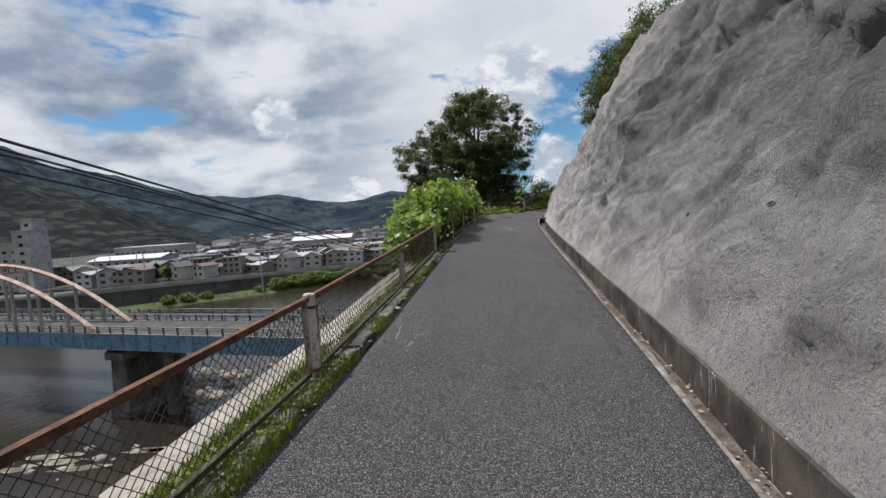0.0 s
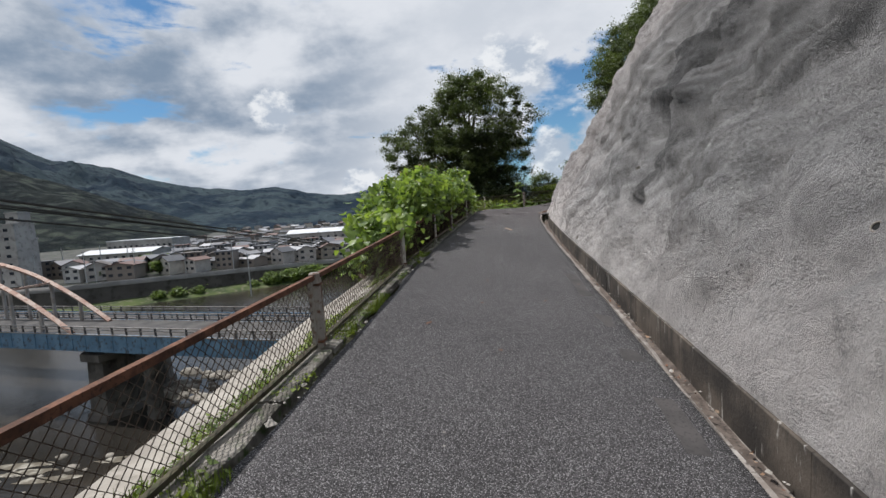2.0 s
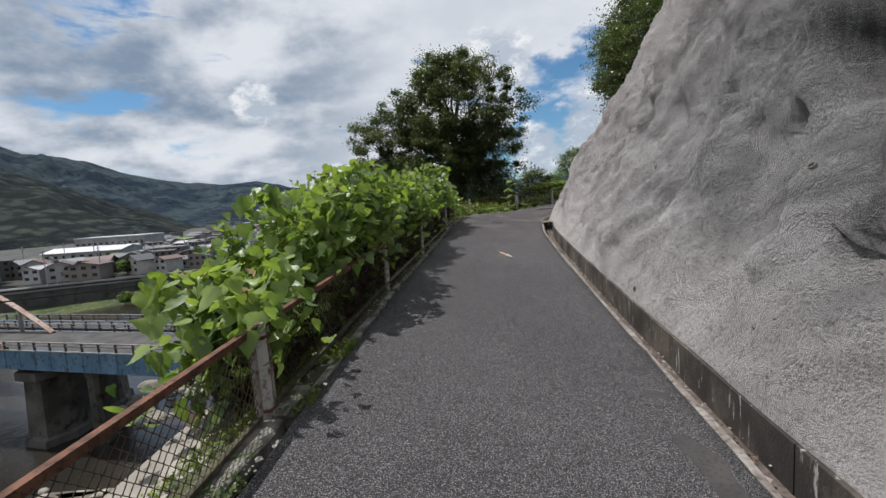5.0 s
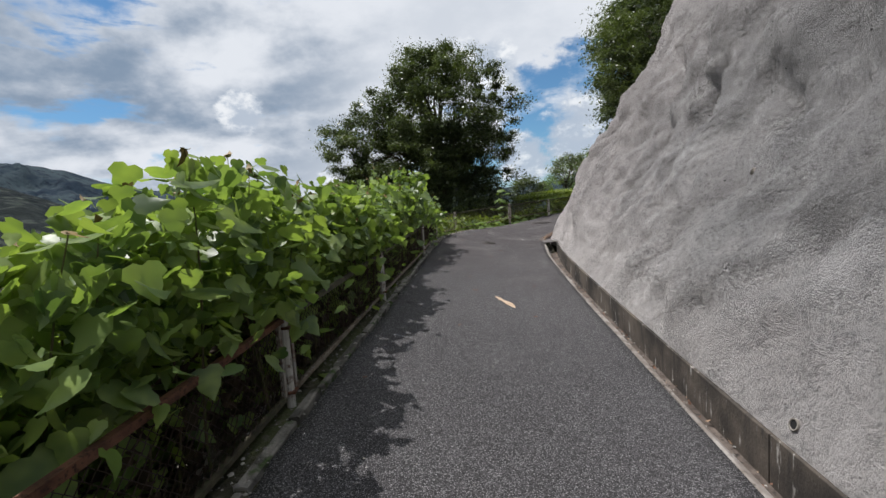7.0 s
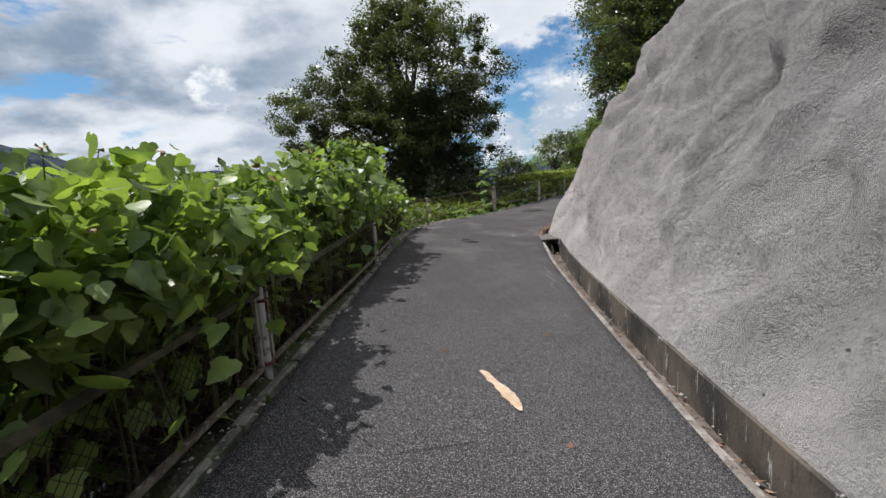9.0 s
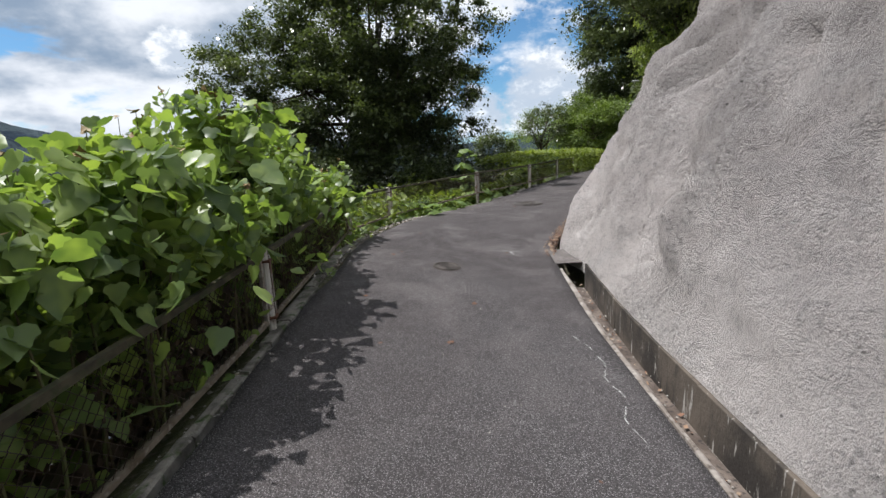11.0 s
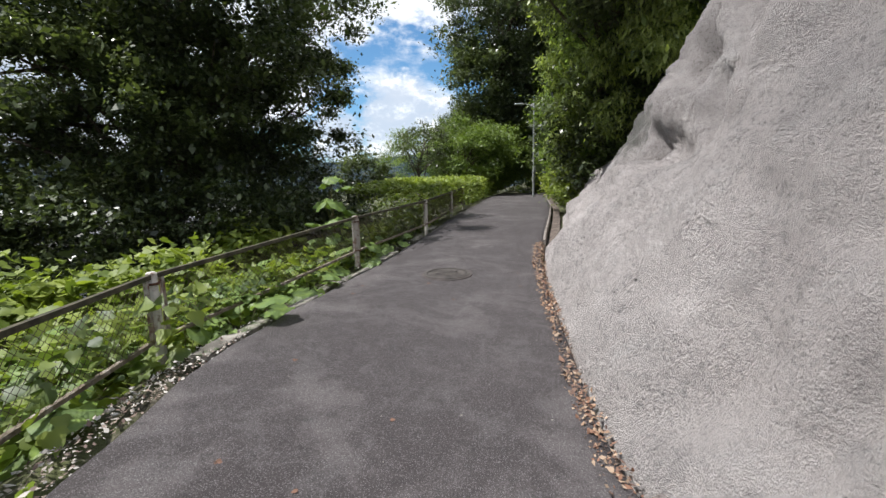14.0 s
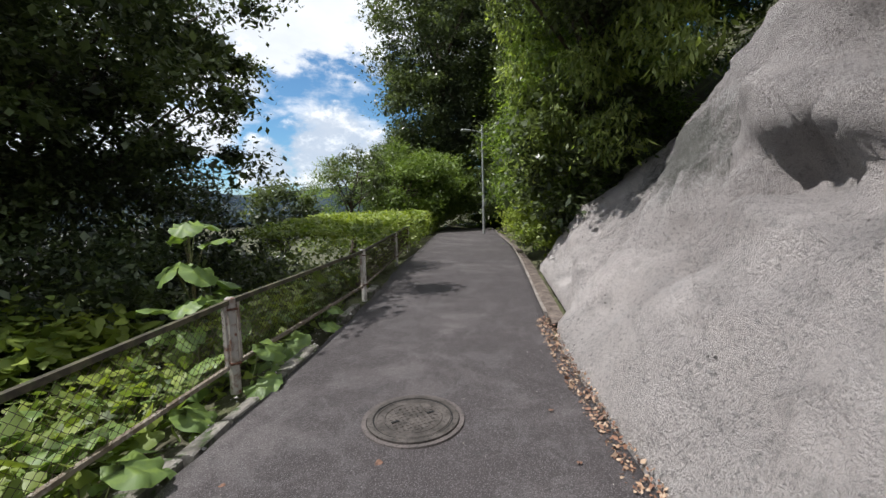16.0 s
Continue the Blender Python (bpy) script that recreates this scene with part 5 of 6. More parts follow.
# ---- block wall under the coping ----
def make_block_wall():
    wall = tagged(new("wall_blocks"), "dark brown retaining wall of concrete blocks below the coping", kind="structure")
    ks = [k for k in range(len(RUN)) if -8 <= MID[k, 1] <= 27]
    rows = 16
    verts = []
    for k in ks:
        for r in range(rows + 1):
            d, z = 1.19 + r * 0.24, -0.56 - r * 0.42
            verts.append((LEFT[k, 0] - SIDE[k, 0] * d, LEFT[k, 1] - SIDE[k, 1] * d, LEFT[k, 2] + z))
    under("backing", flat_mesh("backing", np.array(verts), grid_faces(len(ks), rows + 1), HOLE_BROWN), wall)
    v2, f2 = [], []
    for r in range(rows):
        for i in range((r % 2), len(ks) - 2, 2):
            k0, k1 = ks[i], ks[i + 2]
            out = RNG.uniform(0.03, 0.07)
            base = len(v2)
            for lift in (0.0, out):
                for k, e in ((k0, 0.02), (k1, -0.02)):
                    for rr in (r + 0.06, r + 0.94):
                        d, z = 1.19 + rr * 0.24 + lift * 0.87, -0.56 - rr * 0.42 + lift * 0.5
                        ax = np.array([-SIDE[k, 1], SIDE[k, 0]]) * e
                        v2.append((LEFT[k, 0] - SIDE[k, 0] * d + ax[0], LEFT[k, 1] - SIDE[k, 1] * d + ax[1], LEFT[k, 2] + z))
            f2 += [(base + 4, base + 6, base + 7, base + 5), (base, base + 4, base + 5, base + 1), (base + 2, base + 3, base + 7, base + 6), (base, base + 2, base + 6, base + 4), (base + 1, base + 5, base + 7, base + 3)]
    under("blocks", flat_mesh("blocks", np.array(v2), f2, MASONRY), wall, kind="stuff")


HOLE_BROWN = surface("mortar_joint", (0.035, 0.028, 0.02), 0.95)
make_block_wall()


# ---- large single leaves behind the fence ----
def leaf_mesh(name, material, lobes=5, seed=0):
    rng = np.random.default_rng(seed)
    verts, faces = [(0, 0, 0)], []
    n = 20
    for k in range(n + 1):
        a = math.tau * (k / n) * 0.94 + 0.03 * math.tau
        r = 0.5 * (1 + 0.07 * math.cos(a * lobes) + 0.025 * rng.normal())
        verts.append((math.sin(a) * r * 0.5, 0.25 - math.cos(a) * r * 0.5 + 0.12, 0.03 * math.cos(a * 3)))
        verts.append((math.sin(a) * r, 0.30 - math.cos(a) * r, -0.10 + 0.05 * math.cos(a * lobes) + 0.02 * rng.normal()))
    for k in range(n):
        b = 1 + 2 * k
        faces += [(0, b, b + 2), (b, b + 1, b + 3, b + 2)]
    return mesh_of(name, verts, faces, material, smooth=True)


BIGLEAF = foliage("big_leaf", (0.080, 0.130, 0.042), (0.17, 0.25, 0.075), (0.23, 0.32, 0.065), 0.5, 0.35, 3.0)
BIG_MESHES = [leaf_mesh("leaf", BIGLEAF, 5 + k, k) for k in range(4)]


def make_broad_plant(at, count, height, size, label, name="broad_leaved_plant", group="large-leaved plants behind the fence", stem_r=0.008):
    ob = thing(name, Matrix.Translation(at), label, "plant", group)
    for n in range(count):
        a = n * 2.4 + RNG.uniform(-0.4, 0.4)
        u = (n + 1) / count
        h = height * (0.35 + 0.65 * u) * RNG.uniform(0.85, 1.1)
        reach = size * (0.9 if name == "broad_leaved_plant" else 0.55) * (1.35 - 0.8 * u)
        tip = Vector((math.cos(a) * reach, math.sin(a) * reach, h))
        s = size * RNG.uniform(0.7, 1.15)
        m = Matrix.Translation(tip) @ Euler((RNG.normal(-0.25, 0.25), RNG.normal(0, 0.25), a - math.pi / 2)).to_matrix().to_4x4() @ Matrix.Scale(s, 4)
        under("leaf", BIG_MESHES[n % 4], ob, at=m)
        stalk_foot = Vector((0, 0, h * 0.7)) if name == "sapling" else Vector((0, 0, 0.0))
        part("stalk", tube(bmesh.new(), [stalk_foot, stalk_foot.lerp(tip, 0.5) + Vector((0, 0, 0.04)), tip], [stem_r * 0.8, stem_r * 0.6, stem_r * 0.4], 4), STEM, ob)
    if name == "sapling":
        part("stem", tube(bmesh.new(), [(0, 0, 0), (0.03, 0, height * 0.5), (0, 0.03, height)], [0.02, 0.014, 0.006], 6), STEM, ob)
    return ob


for n, (yy, d) in enumerate([(28.6, 0.75), (28.9, 0.30), (29.4, 1.1), (29.8, 0.55), (30.3, 0.28), (30.5, 0.95), (31.2, 0.6), (31.7, 1.2), (31.9, 0.35), (32.7, 0.6), (33.4, 0.4), (27.9, 1.2), (27.3, 0.7), (33.9, 0.9), (30.9, 1.7), (29.0, 1.8)]):
    p = beside(yy, left=d + 0.12, up=-0.34 - 0.2 * d)
    make_broad_plant(p, 7, 0.55 + 0.15 * (n % 3), 0.36 + 0.05 * (n % 2), "low plant with large rounded green leaves behind the mesh fence")
make_broad_plant(Vector((-0.78, 33.1, 1.15)), 17, 2.05, 0.40, "tall sapling with large bright green leaves by the fence", "sapling", "")


# ---- street lamp ----
def make_lamp():
    ob = thing("street_lamp", (10.9, 46.4, 1.95), "thin galvanised street lamp pole beside the path", "street lamp")
    part("pole", tube(bmesh.new(), [(0, 0, 0), (0, 0, 2.6), (0, 0, 5.4)], [0.075, 0.06, 0.045], 10), GALVANISED, ob)
    part("arm", tube(bmesh.new(), [(0, 0, 5.0), (-0.25, 0.1, 5.12), (-0.6, 0.2, 5.18)], [0.025, 0.022, 0.02], 6), GALVANISED, ob)
    part("lamp_head", box(bmesh.new(), (0.5, 0.16, 0.10), (-0.8, 0.25, 5.16), bevel=0.03), GALVANISED, ob)
    part("meter_box", box(bmesh.new(), (0.14, 0.12, 0.3), (0.0, -0.11, 1.6), bevel=0.01), GALVANISED, ob)


make_lamp()


# ---- overhead cables ----
CABLE = surface("cable", (0.015, 0.015, 0.017), 0.6)
for start, end, r in (((-1.9, -5.5, 3.12), (-23.8, 80, -4.6), 0.014), ((-2.1, -5.5, 3.15), (-24.7, 80, -4.8), 0.012), ((-2.16, -5.52, 3.08), (-24.4, 80, -4.55), 0.009), ((-2.7, -5.5, 3.12), (-23.2, 80, -5.3), 0.012)):
    a, b = Vector(start), Vector(end)
    cable_ob = thing("overhead_cable", a, "thin black overhead cable hanging across the valley", "cable", "cables over the river bank")
    span = [(b - a) * (u ** 1.5) + Vector((0, 0, -0.9 * math.sin(math.pi * u ** 1.5) * u ** 1.5)) for u in np.linspace(0, 1, 24)]
    part("wire", tube(bmesh.new(), span, [r] * 24, 5), CABLE, cable_ob)


# ---- bridge ----
BLUE = surface("blue_girder_paint", mottled((0.085, 0.17, 0.26), (0.13, 0.235, 0.34), 0.5, (0.05, 0.055, 0.06), 1.8, 0.4, 0.7), 0.55)
ORANGE = surface("faded_orange_paint", mottled((0.30, 0.17, 0.12), (0.42, 0.32, 0.26), 0.7, (0.20, 0.08, 0.05), 2.5), 0.6)
PIER = surface("pier_concrete", mottled((0.050, 0.046, 0.041), (0.11, 0.102, 0.090), 0.3, (0.02, 0.018, 0.016), 0.9), 0.9)
DECK = surface("bridge_deck", mottled((0.045, 0.043, 0.042), (0.085, 0.080, 0.075), 0.5), 0.9)
RAILING = surface("pale_railing", mottled((0.36, 0.34, 0.32), (0.24, 0.21, 0.19), 1.0), 0.6)
DARKSTEEL = surface("dark_steel", mottled((0.04, 0.04, 0.045), (0.08, 0.075, 0.075), 1.0), 0.6)


def crossing(l, d, z):
    """A place on the bridges' line, which crosses the valley aslant."""
    return valley(l, d + 3.7 - 0.31 * (l + 63), z)


def span_box(ob, name, l0, l1, d0, d1, z0, z1, material, label=""):
    bm = bmesh.new()
    beam(bm, crossing(l0, (d0 + d1) / 2, (z0 + z1) / 2) - ob.matrix_basis.translation, crossing(l1, (d0 + d1) / 2, (z0 + z1) / 2) - ob.matrix_basis.translation, abs(d1 - d0), abs(z1 - z0))
    return part(name, bm, material, ob, label)


def make_bridge(d0, d1, l0, l1, top, girder, arches, label, paint):
    ob = thing("bridge", crossing(l1, d0, top), label, "bridge")
    o = ob.matrix_basis.translation
    span_box(ob, "deck", l0, l1, d0 + 0.2, d1 - 0.2, top - 0.35, top, DECK, "grey roadway deck")
    for d in (d0, d1 - 0.3):
        span_box(ob, "girder", l0, l1, d, d + 0.3, top - girder, top + 0.05, paint)
        span_box(ob, "flange", l0, l1, d - 0.08, d + 0.0, top - 0.02, top + 0.10, RAILING, "pale upper flange")
        span_box(ob, "flange", l0, l1, d - 0.08, d + 0.0, top - girder, top - girder + 0.10, paint)
    n = int((l1 - l0) / 2.2)
    for d in (d0 + 0.15, d1 - 0.15):
        for z in (0.95, 0.6):
            span_box(ob, "handrail", l0, l1, d - 0.06, d + 0.06, top + z - 0.06, top + z + 0.06, RAILING if d > (d0 + d1) / 2 or arches else BLUE)
        for k in range(n):
            l = l0 + k * 2.2
            if l > -75:
                span_box(ob, "rail_post", l - 0.08, l + 0.08, d - 0.08, d + 0.08, top, top + 1.0, DARKSTEEL)
    for l in np.arange(l0, l1, 2.2):
        if l > -75:
            span_box(ob, "stiffener", l - 0.05, l + 0.05, d0 - 0.07, d0, top - girder + 0.1, top - 0.05, paint)
    if arches:
        for d in (d0 + 0.4, d1 - 0.9):
            bm = bmesh.new()
            mids = [(-46.8 - 56 * u, 9.2 * (1 - (2 * u - 1) ** 2)) for u in np.linspace(0, 1, 33)]
            pts = [crossing(l, d, top + z) - o for l, z in mids]
            tube(bm, pts, [0.36] * len(pts), 4)
            part("arch", bm, ORANGE, ob, "faded orange steel arch rib")
            for l, z in mids[3:-3:3]:
                part("hanger", beam(bmesh.new(), crossing(l, d, top) - o, crossing(l, d, top + z) - o, 0.32, 0.32, up=(1, 0, 0)), RAILING, ob, "pale steel hanger")
        for l, z in mids[6:-6:5]:
            part("cross_brace", beam(bmesh.new(), crossing(l, d0 + 0.4, top + z) - o, crossing(l, d1 - 0.9, top + z) - o, 0.3, 0.3), ORANGE, ob)
    return ob


make_bridge(58, 65.5, -150, -8, -10.75, 2.1, True, "blue girder road bridge with faded orange arches", BLUE)
make_bridge(69.5, 73.5, -150, -6, -11.6, 1.3, False, "older low bridge behind the arched road bridge", DARKSTEEL)


def make_pier(l, d0, d1, wide, top, label):
    ob = thing("bridge_pier", crossing(l, (d0 + d1) / 2, -23), label, "bridge pier", "piers of the bridge")
    o = ob.matrix_basis.translation
    bm = bmesh.new()
    rings = []
    for z, grow in ((-23, 1.18), (-21.2, 1.12), (-21.0, 1.0), (top - 1.4, 0.9), (top - 1.4, 1.12), (top - 0.5, 1.12), (top - 0.45, 1.05)):
        mid = (d0 + d1) / 2
        hw, hd = wide / 2 * grow, (d1 - d0) / 2 * (0.5 + grow * 0.5)
        ring = []
        for a, b in ((-1, -0.6), (-0.5, -1), (0.5, -1), (1, -0.6), (1, 0.6), (0.5, 1), (-0.5, 1), (-1, 0.6)):
            ring.append(bm.verts.new(crossing(l + a * hw, mid + b * hd, z) - o))
        rings.append(ring)
    for a, b in zip(rings, rings[1:]):
        for k in range(8):
            bm.faces.new((a[k], a[(k + 1) % 8], b[(k + 1) % 8], b[k]))
    bm.faces.new(rings[-1])
    part("shaft", bm, PIER, ob)
    for s in (-1, 1):
        part("bearing", box(bmesh.new(), (1.2, 0.8, 0.6), crossing(l + s * wide * 0.25, d0 + 1.2, top - 0.2) - o), DARKSTEEL, ob)


make_pier(-44.3, 58.5, 72.0, 5.6, -12.9, "massive dark concrete bridge pier standing in the river")
make_pier(-37.2, 60.0, 62.0, 1.9, -12.9, "slim square concrete pier beside the bridge")
make_pier(-12.0, 59.0, 72.0, 4.0, -12.9, "concrete bridge abutment at the near bank")


# ---- far bank: flood wall, quay road, vegetation ----
QUAY = surface("flood_wall_concrete", mottled((0.055, 0.05, 0.046), (0.095, 0.088, 0.08), 0.12, (0.04, 0.036, 0.03), 0.5), 0.95)
PARAPET = surface("quay_concrete", mottled((0.17, 0.165, 0.155), (0.24, 0.235, 0.225), 0.2, (0.18, 0.17, 0.16), 1.0), 0.9)
YARD = surface("yard_ground", mottled((0.040, 0.042, 0.038), (0.095, 0.090, 0.082), 0.09, (0.03, 0.05, 0.02), 0.3), 0.95)
BANK = surface("bank_grass", mottled((0.028, 0.045, 0.012), (0.065, 0.088, 0.022), 0.15, (0.13, 0.12, 0.08), 0.6), 0.95)


def quay_top(l):
    return -14.1 - 0.03 * (float(quay(l)) - 142)


def strip(name, profile, l0, l1, material, label, step=4.0, rough=0.0):
    ls = np.arange(l0, l1, step)
    verts = []
    for l in ls:
        for n, (d, z) in enumerate(profile(l)):
            verts.append(tuple(valley(l, d + rough * noise.noise((l * 0.12, n, 0)), z + rough * 0.25 * noise.noise((l * 0.1, n, 5)))))
    return setting(name, flat_mesh(name, np.array(verts), grid_faces(len(ls), len(profile(0)))[:, ::-1], material), label)


strip("wall_flood", lambda l: [(quay(l) - 0.6, -21.8), (quay(l) - 0.1, quay_top(l) - 1.5)], -400, 60, QUAY, "dark concrete flood wall along the far bank")
strip("parapet", lambda l: [(quay(l) - 0.4, quay_top(l) - 1.6), (quay(l) - 0.4, quay_top(l)), (quay(l) + 0.2, quay_top(l)), (quay(l) + 0.3, quay_top(l) - 0.9), (quay(l) + 9, quay_top(l) - 0.9)], -400, 60, PARAPET, "pale concrete quay wall and road on the far bank")
strip("town_ground", lambda l: [(quay(l) + 9, quay_top(l) - 1.4), (quay(l) + 9, quay_top(l) - 0.93), (quay(l) + 60, quay_top(l) - 0.3), (quay(l) + 250, quay_top(l) + 2.0), (quay(l) + 560, -9.0)], -400, 60, YARD, "dark streets and gardens between the houses")
SHORE = lambda l: float(quay(l)) - 9
strip("bank", lambda l: [(SHORE(l) - 2, -22.4), (SHORE(l), -21.9), (SHORE(l) + 4, -20.9), (quay(l) - 3, -20.6), (quay(l) + 1, -20.4)], -400, 60, BANK, "grassy river terrace below the flood wall", 2.0, 1.0)


def river_bush(l, d, z, r, group="bushes on the river bank"):
    c = valley(l, float(quay(l)) - 5, z)
    leafy("bush", [((c.x, c.y, c.z + r * 0.6), (r * 1.3, r, r * 0.8))], "rounded green bush on the river bank", "bush", MIDLEAF, 0.45, 1.2, 0.8, 40, group=group, base=tuple(c))


for l, d, z, r in [(-64, 118, -21, 2.8), (-58, 120, -21, 3.2), (-52, 123, -21, 3.6), (-48, 125, -21, 3.0), (-85, 115, -21, 1.6), (-90, 114, -21, 1.8), (-40, 131, -20.5, 3.0), (-44, 129, -20.8, 2.2), (-34, 135, -20.5, 2.2), (-28, 139, -20.5, 2.0), (-70, 119, -21, 1.2), (-95, 116, -21, 1.6), (-55, 0, -21, 2.6), (-37, 0, -20.5, 2.4), (-25, 0, -20.5, 1.6)]:
    river_bush(l, d, z, r)


def far_lamp(l, d, z, h):
    ob = thing("river_lamp", valley(l, d, z), "tall grey lamp post by the bridge road", "lamp post", "lamp posts along the bridge")
    part("pole", tube(bmesh.new(), [(0, 0, 0), (0, 0, h)], [0.12, 0.08], 6), GALVANISED, ob)
    part("arm", tube(bmesh.new(), [(0, 0, h), (-1.4, 0, h + 0.3)], [0.06, 0.05], 5), GALVANISED, ob)


far_lamp(-31.5, 74, -10.4, 7.2)
far_lamp(-110, 140, -14, 8)

# stones and foam in the river
ROCK = surface("river_rock", mottled((0.16, 0.145, 0.12), (0.30, 0.275, 0.235), 0.8, (0.07, 0.06, 0.05), 3), 0.9)
FOAM = surface("river_foam", mottled((0.10, 0.085, 0.06), (0.34, 0.32, 0.27), 0.9, low=0.45, high=0.7), 0.8)


def rocks(name, spots, label):
    verts, faces = [], []
    for l, d, r in spots:
        c = valley(l, d, -22)
        base = len(verts)
        n = 7
        for ring, (h, q) in enumerate(((-0.3, 1.0), (0.25, 0.85), (0.45, 0.5), (0.5, 0.03))):
            for k in range(n):
                a = k * math.tau / n
                w = r * q * RNG.uniform(0.75, 1.2)
                verts.append((c.x + math.cos(a) * w * 1.5, c.y + math.sin(a) * w, c.z + h * r))
        for ring in range(3):
            for k in range(n):
                a, b = base + ring * n + k, base + ring * n + (k + 1) % n
                faces.append((a, b, b + n, a + n))
    tagged(new(name, flat_mesh(name, np.array(verts), faces, ROCK)), label, "rocks", kind="stuff")


rocks("river_rocks", [(-38 + RNG.normal(0, 3.5), 66 + RNG.normal(0, 3.5), abs(RNG.normal(0.3, 0.45)) + 0.2) for _ in range(60)] + [(-48 + RNG.normal(0, 7), 45 + RNG.normal(0, 1.6), abs(RNG.normal(0.1, 0.2)) + 0.12) for _ in range(28)]
      + [(-36 + RNG.normal(0, 2.5), 98 + RNG.normal(0, 1.0), 0.5) for _ in range(5)], "pale stones showing above the shallow river")


def make_foam():
    for n in range(14):
        l, d = -70 + n * 3.6 + RNG.normal(0, 1), 45.5 + RNG.normal(0, 1.2)
        c = valley(l, d, -21.96)
        verts = [(c.x, c.y, c.z)]
        for k in range(14):
            a = k * math.tau / 14
            r = 1.0 + 0.6 * noise.noise((k * 0.9, n * 3.0, 1))
            verts.append((c.x + math.cos(a) * r * 3.2, c.y + math.sin(a) * r * 0.6 + math.cos(a) * 0.8, c.z))
        tagged(new("water_foam", mesh_of("water_foam", verts, [(0, 1 + k, 1 + (k + 1) % 14) for k in range(14)], FOAM)), kind="structure")


make_foam()


# ---- town ----
WALLS = surface("house_wall", varied([(0.42, 0.40, 0.37), (0.30, 0.27, 0.23), (0.50, 0.49, 0.47), (0.22, 0.19, 0.165), (0.36, 0.34, 0.32), (0.16, 0.145, 0.13), (0.46, 0.43, 0.38)]), 0.85)
ROOFS = surface("roof_tile", varied([(0.08, 0.085, 0.095), (0.15, 0.15, 0.16), (0.11, 0.095, 0.085), (0.42, 0.42, 0.43), (0.065, 0.07, 0.08), (0.20, 0.20, 0.21), (0.15, 0.09, 0.075), (0.11, 0.115, 0.13)]), 0.6)
WHITE_ROOF = surface("metal_roof", mottled((0.50, 0.51, 0.52), (0.62, 0.63, 0.64), 0.2), 0.5)
GREY_WALL = surface("grey_render", mottled((0.30, 0.29, 0.275), (0.40, 0.39, 0.37), 0.15, (0.22, 0.21, 0.2), 0.7), 0.85)
PANE = surface("window_glass", (0.03, 0.035, 0.045), 0.15)


def house(w, d, h, roof, storeys, wall_m=None, roof_m=None, pitch=0.32, label="", name="house", windows=None):
    """A house with its front towards the river; origin at its base."""
    ob = thing(name, Matrix(), label or "small house with a tiled roof in the riverside town", "house" if name == "house" else "building", "houses of the town" if name == "house" else "")
    wall_m, roof_m = wall_m or WALLS, roof_m or ROOFS
    rise = w * pitch if roof == "gable_side" else d * pitch
    bm = bmesh.new()
    if roof == "flat":
        box(bm, (w, d, h), (0, 0, h / 2))
    else:
        pts = [(-w / 2, -d / 2, 0), (w / 2, -d / 2, 0), (w / 2, d / 2, 0), (-w / 2, d / 2, 0)]
        vs = [bm.verts.new(p) for p in pts] + [bm.verts.new((x, y, h)) for x, y, _ in pts]
        if roof == "gable_side":
            ridge = [bm.verts.new((0, -d / 2, h + rise / 2)), bm.verts.new((0, d / 2, h + rise / 2))]
            bm.faces.new((vs[0], vs[1], vs[5], ridge[0], vs[4]))
            bm.faces.new((vs[2], vs[3], vs[7], ridge[1], vs[6]))
            bm.faces.new((vs[1], vs[2], vs[6], vs[5]))
            bm.faces.new((vs[3], vs[0], vs[4], vs[7]))
        else:
            ridge = [bm.verts.new((w / 2, 0, h + rise / 2)), bm.verts.new((-w / 2, 0, h + rise / 2))]
            bm.faces.new((vs[1], vs[2], vs[6], ridge[0], vs[5]))
            bm.faces.new((vs[3], vs[0], vs[4], ridge[1], vs[7]))
            bm.faces.new((vs[0], vs[1], vs[5], vs[4]))
            bm.faces.new((vs[2], vs[3], vs[7], vs[6]))
    part("wall", bm, wall_m, ob)
    bm = bmesh.new()
    o, t = 0.6, 0.22
    if roof == "flat":
        box(bm, (w + 0.4, d + 0.4, 0.5), (0, 0, h + 0.25))
        part("roof", bm, roof_m, ob)
    else:
        if roof == "gable_side":
            prof = [(-w / 2 - o, h - o * rise / w), (0, h + rise / 2), (w / 2 + o, h - o * rise / w)]
            ends = [(y, prof) for y in (-d / 2 - o, d / 2 + o)]
            ring = [[bm.verts.new((x, y, z + dz)) for x, z in (prof if dz else prof)] for y in (-d / 2 - o, d / 2 + o) for dz in (0.02, t)]
        else:
            prof = [(-d / 2 - o, h - o * rise / d), (0, h + rise / 2), (d / 2 + o, h - o * rise / d)]
            ring = [[bm.verts.new((x, y, z + dz)) for y, z in prof] for x in (-w / 2 - o, w / 2 + o) for dz in (0.02, t)]
        a0, a1, b0, b1 = ring
        for k in range(2):
            bm.faces.new((a1[k], a1[k + 1], b1[k + 1], b1[k]))
            bm.faces.new((a0[k + 1], a0[k], b0[k], b0[k + 1]))
            bm.faces.new((a0[k], a0[k + 1], a1[k + 1], a1[k]))
            bm.faces.new((b0[k + 1], b0[k], b1[k], b1[k + 1]))
        for k in (0, 2):
            bm.faces.new((a0[k], a1[k], b1[k], b0[k]))
        part("roof", bm, roof_m, ob)
    n = windows or max(2, int(w / 4))
    for s in range(storeys):
        for k in range(n):
            x = (k + 0.5) / n * w - w / 2
            part("window", box(bmesh.new(), (min(1.4, w / n * 0.5), 0.14, 1.0), (x, -d / 2 - 0.02, 1.7 + s * h / storeys * 0.98)), PANE, ob)
    return ob


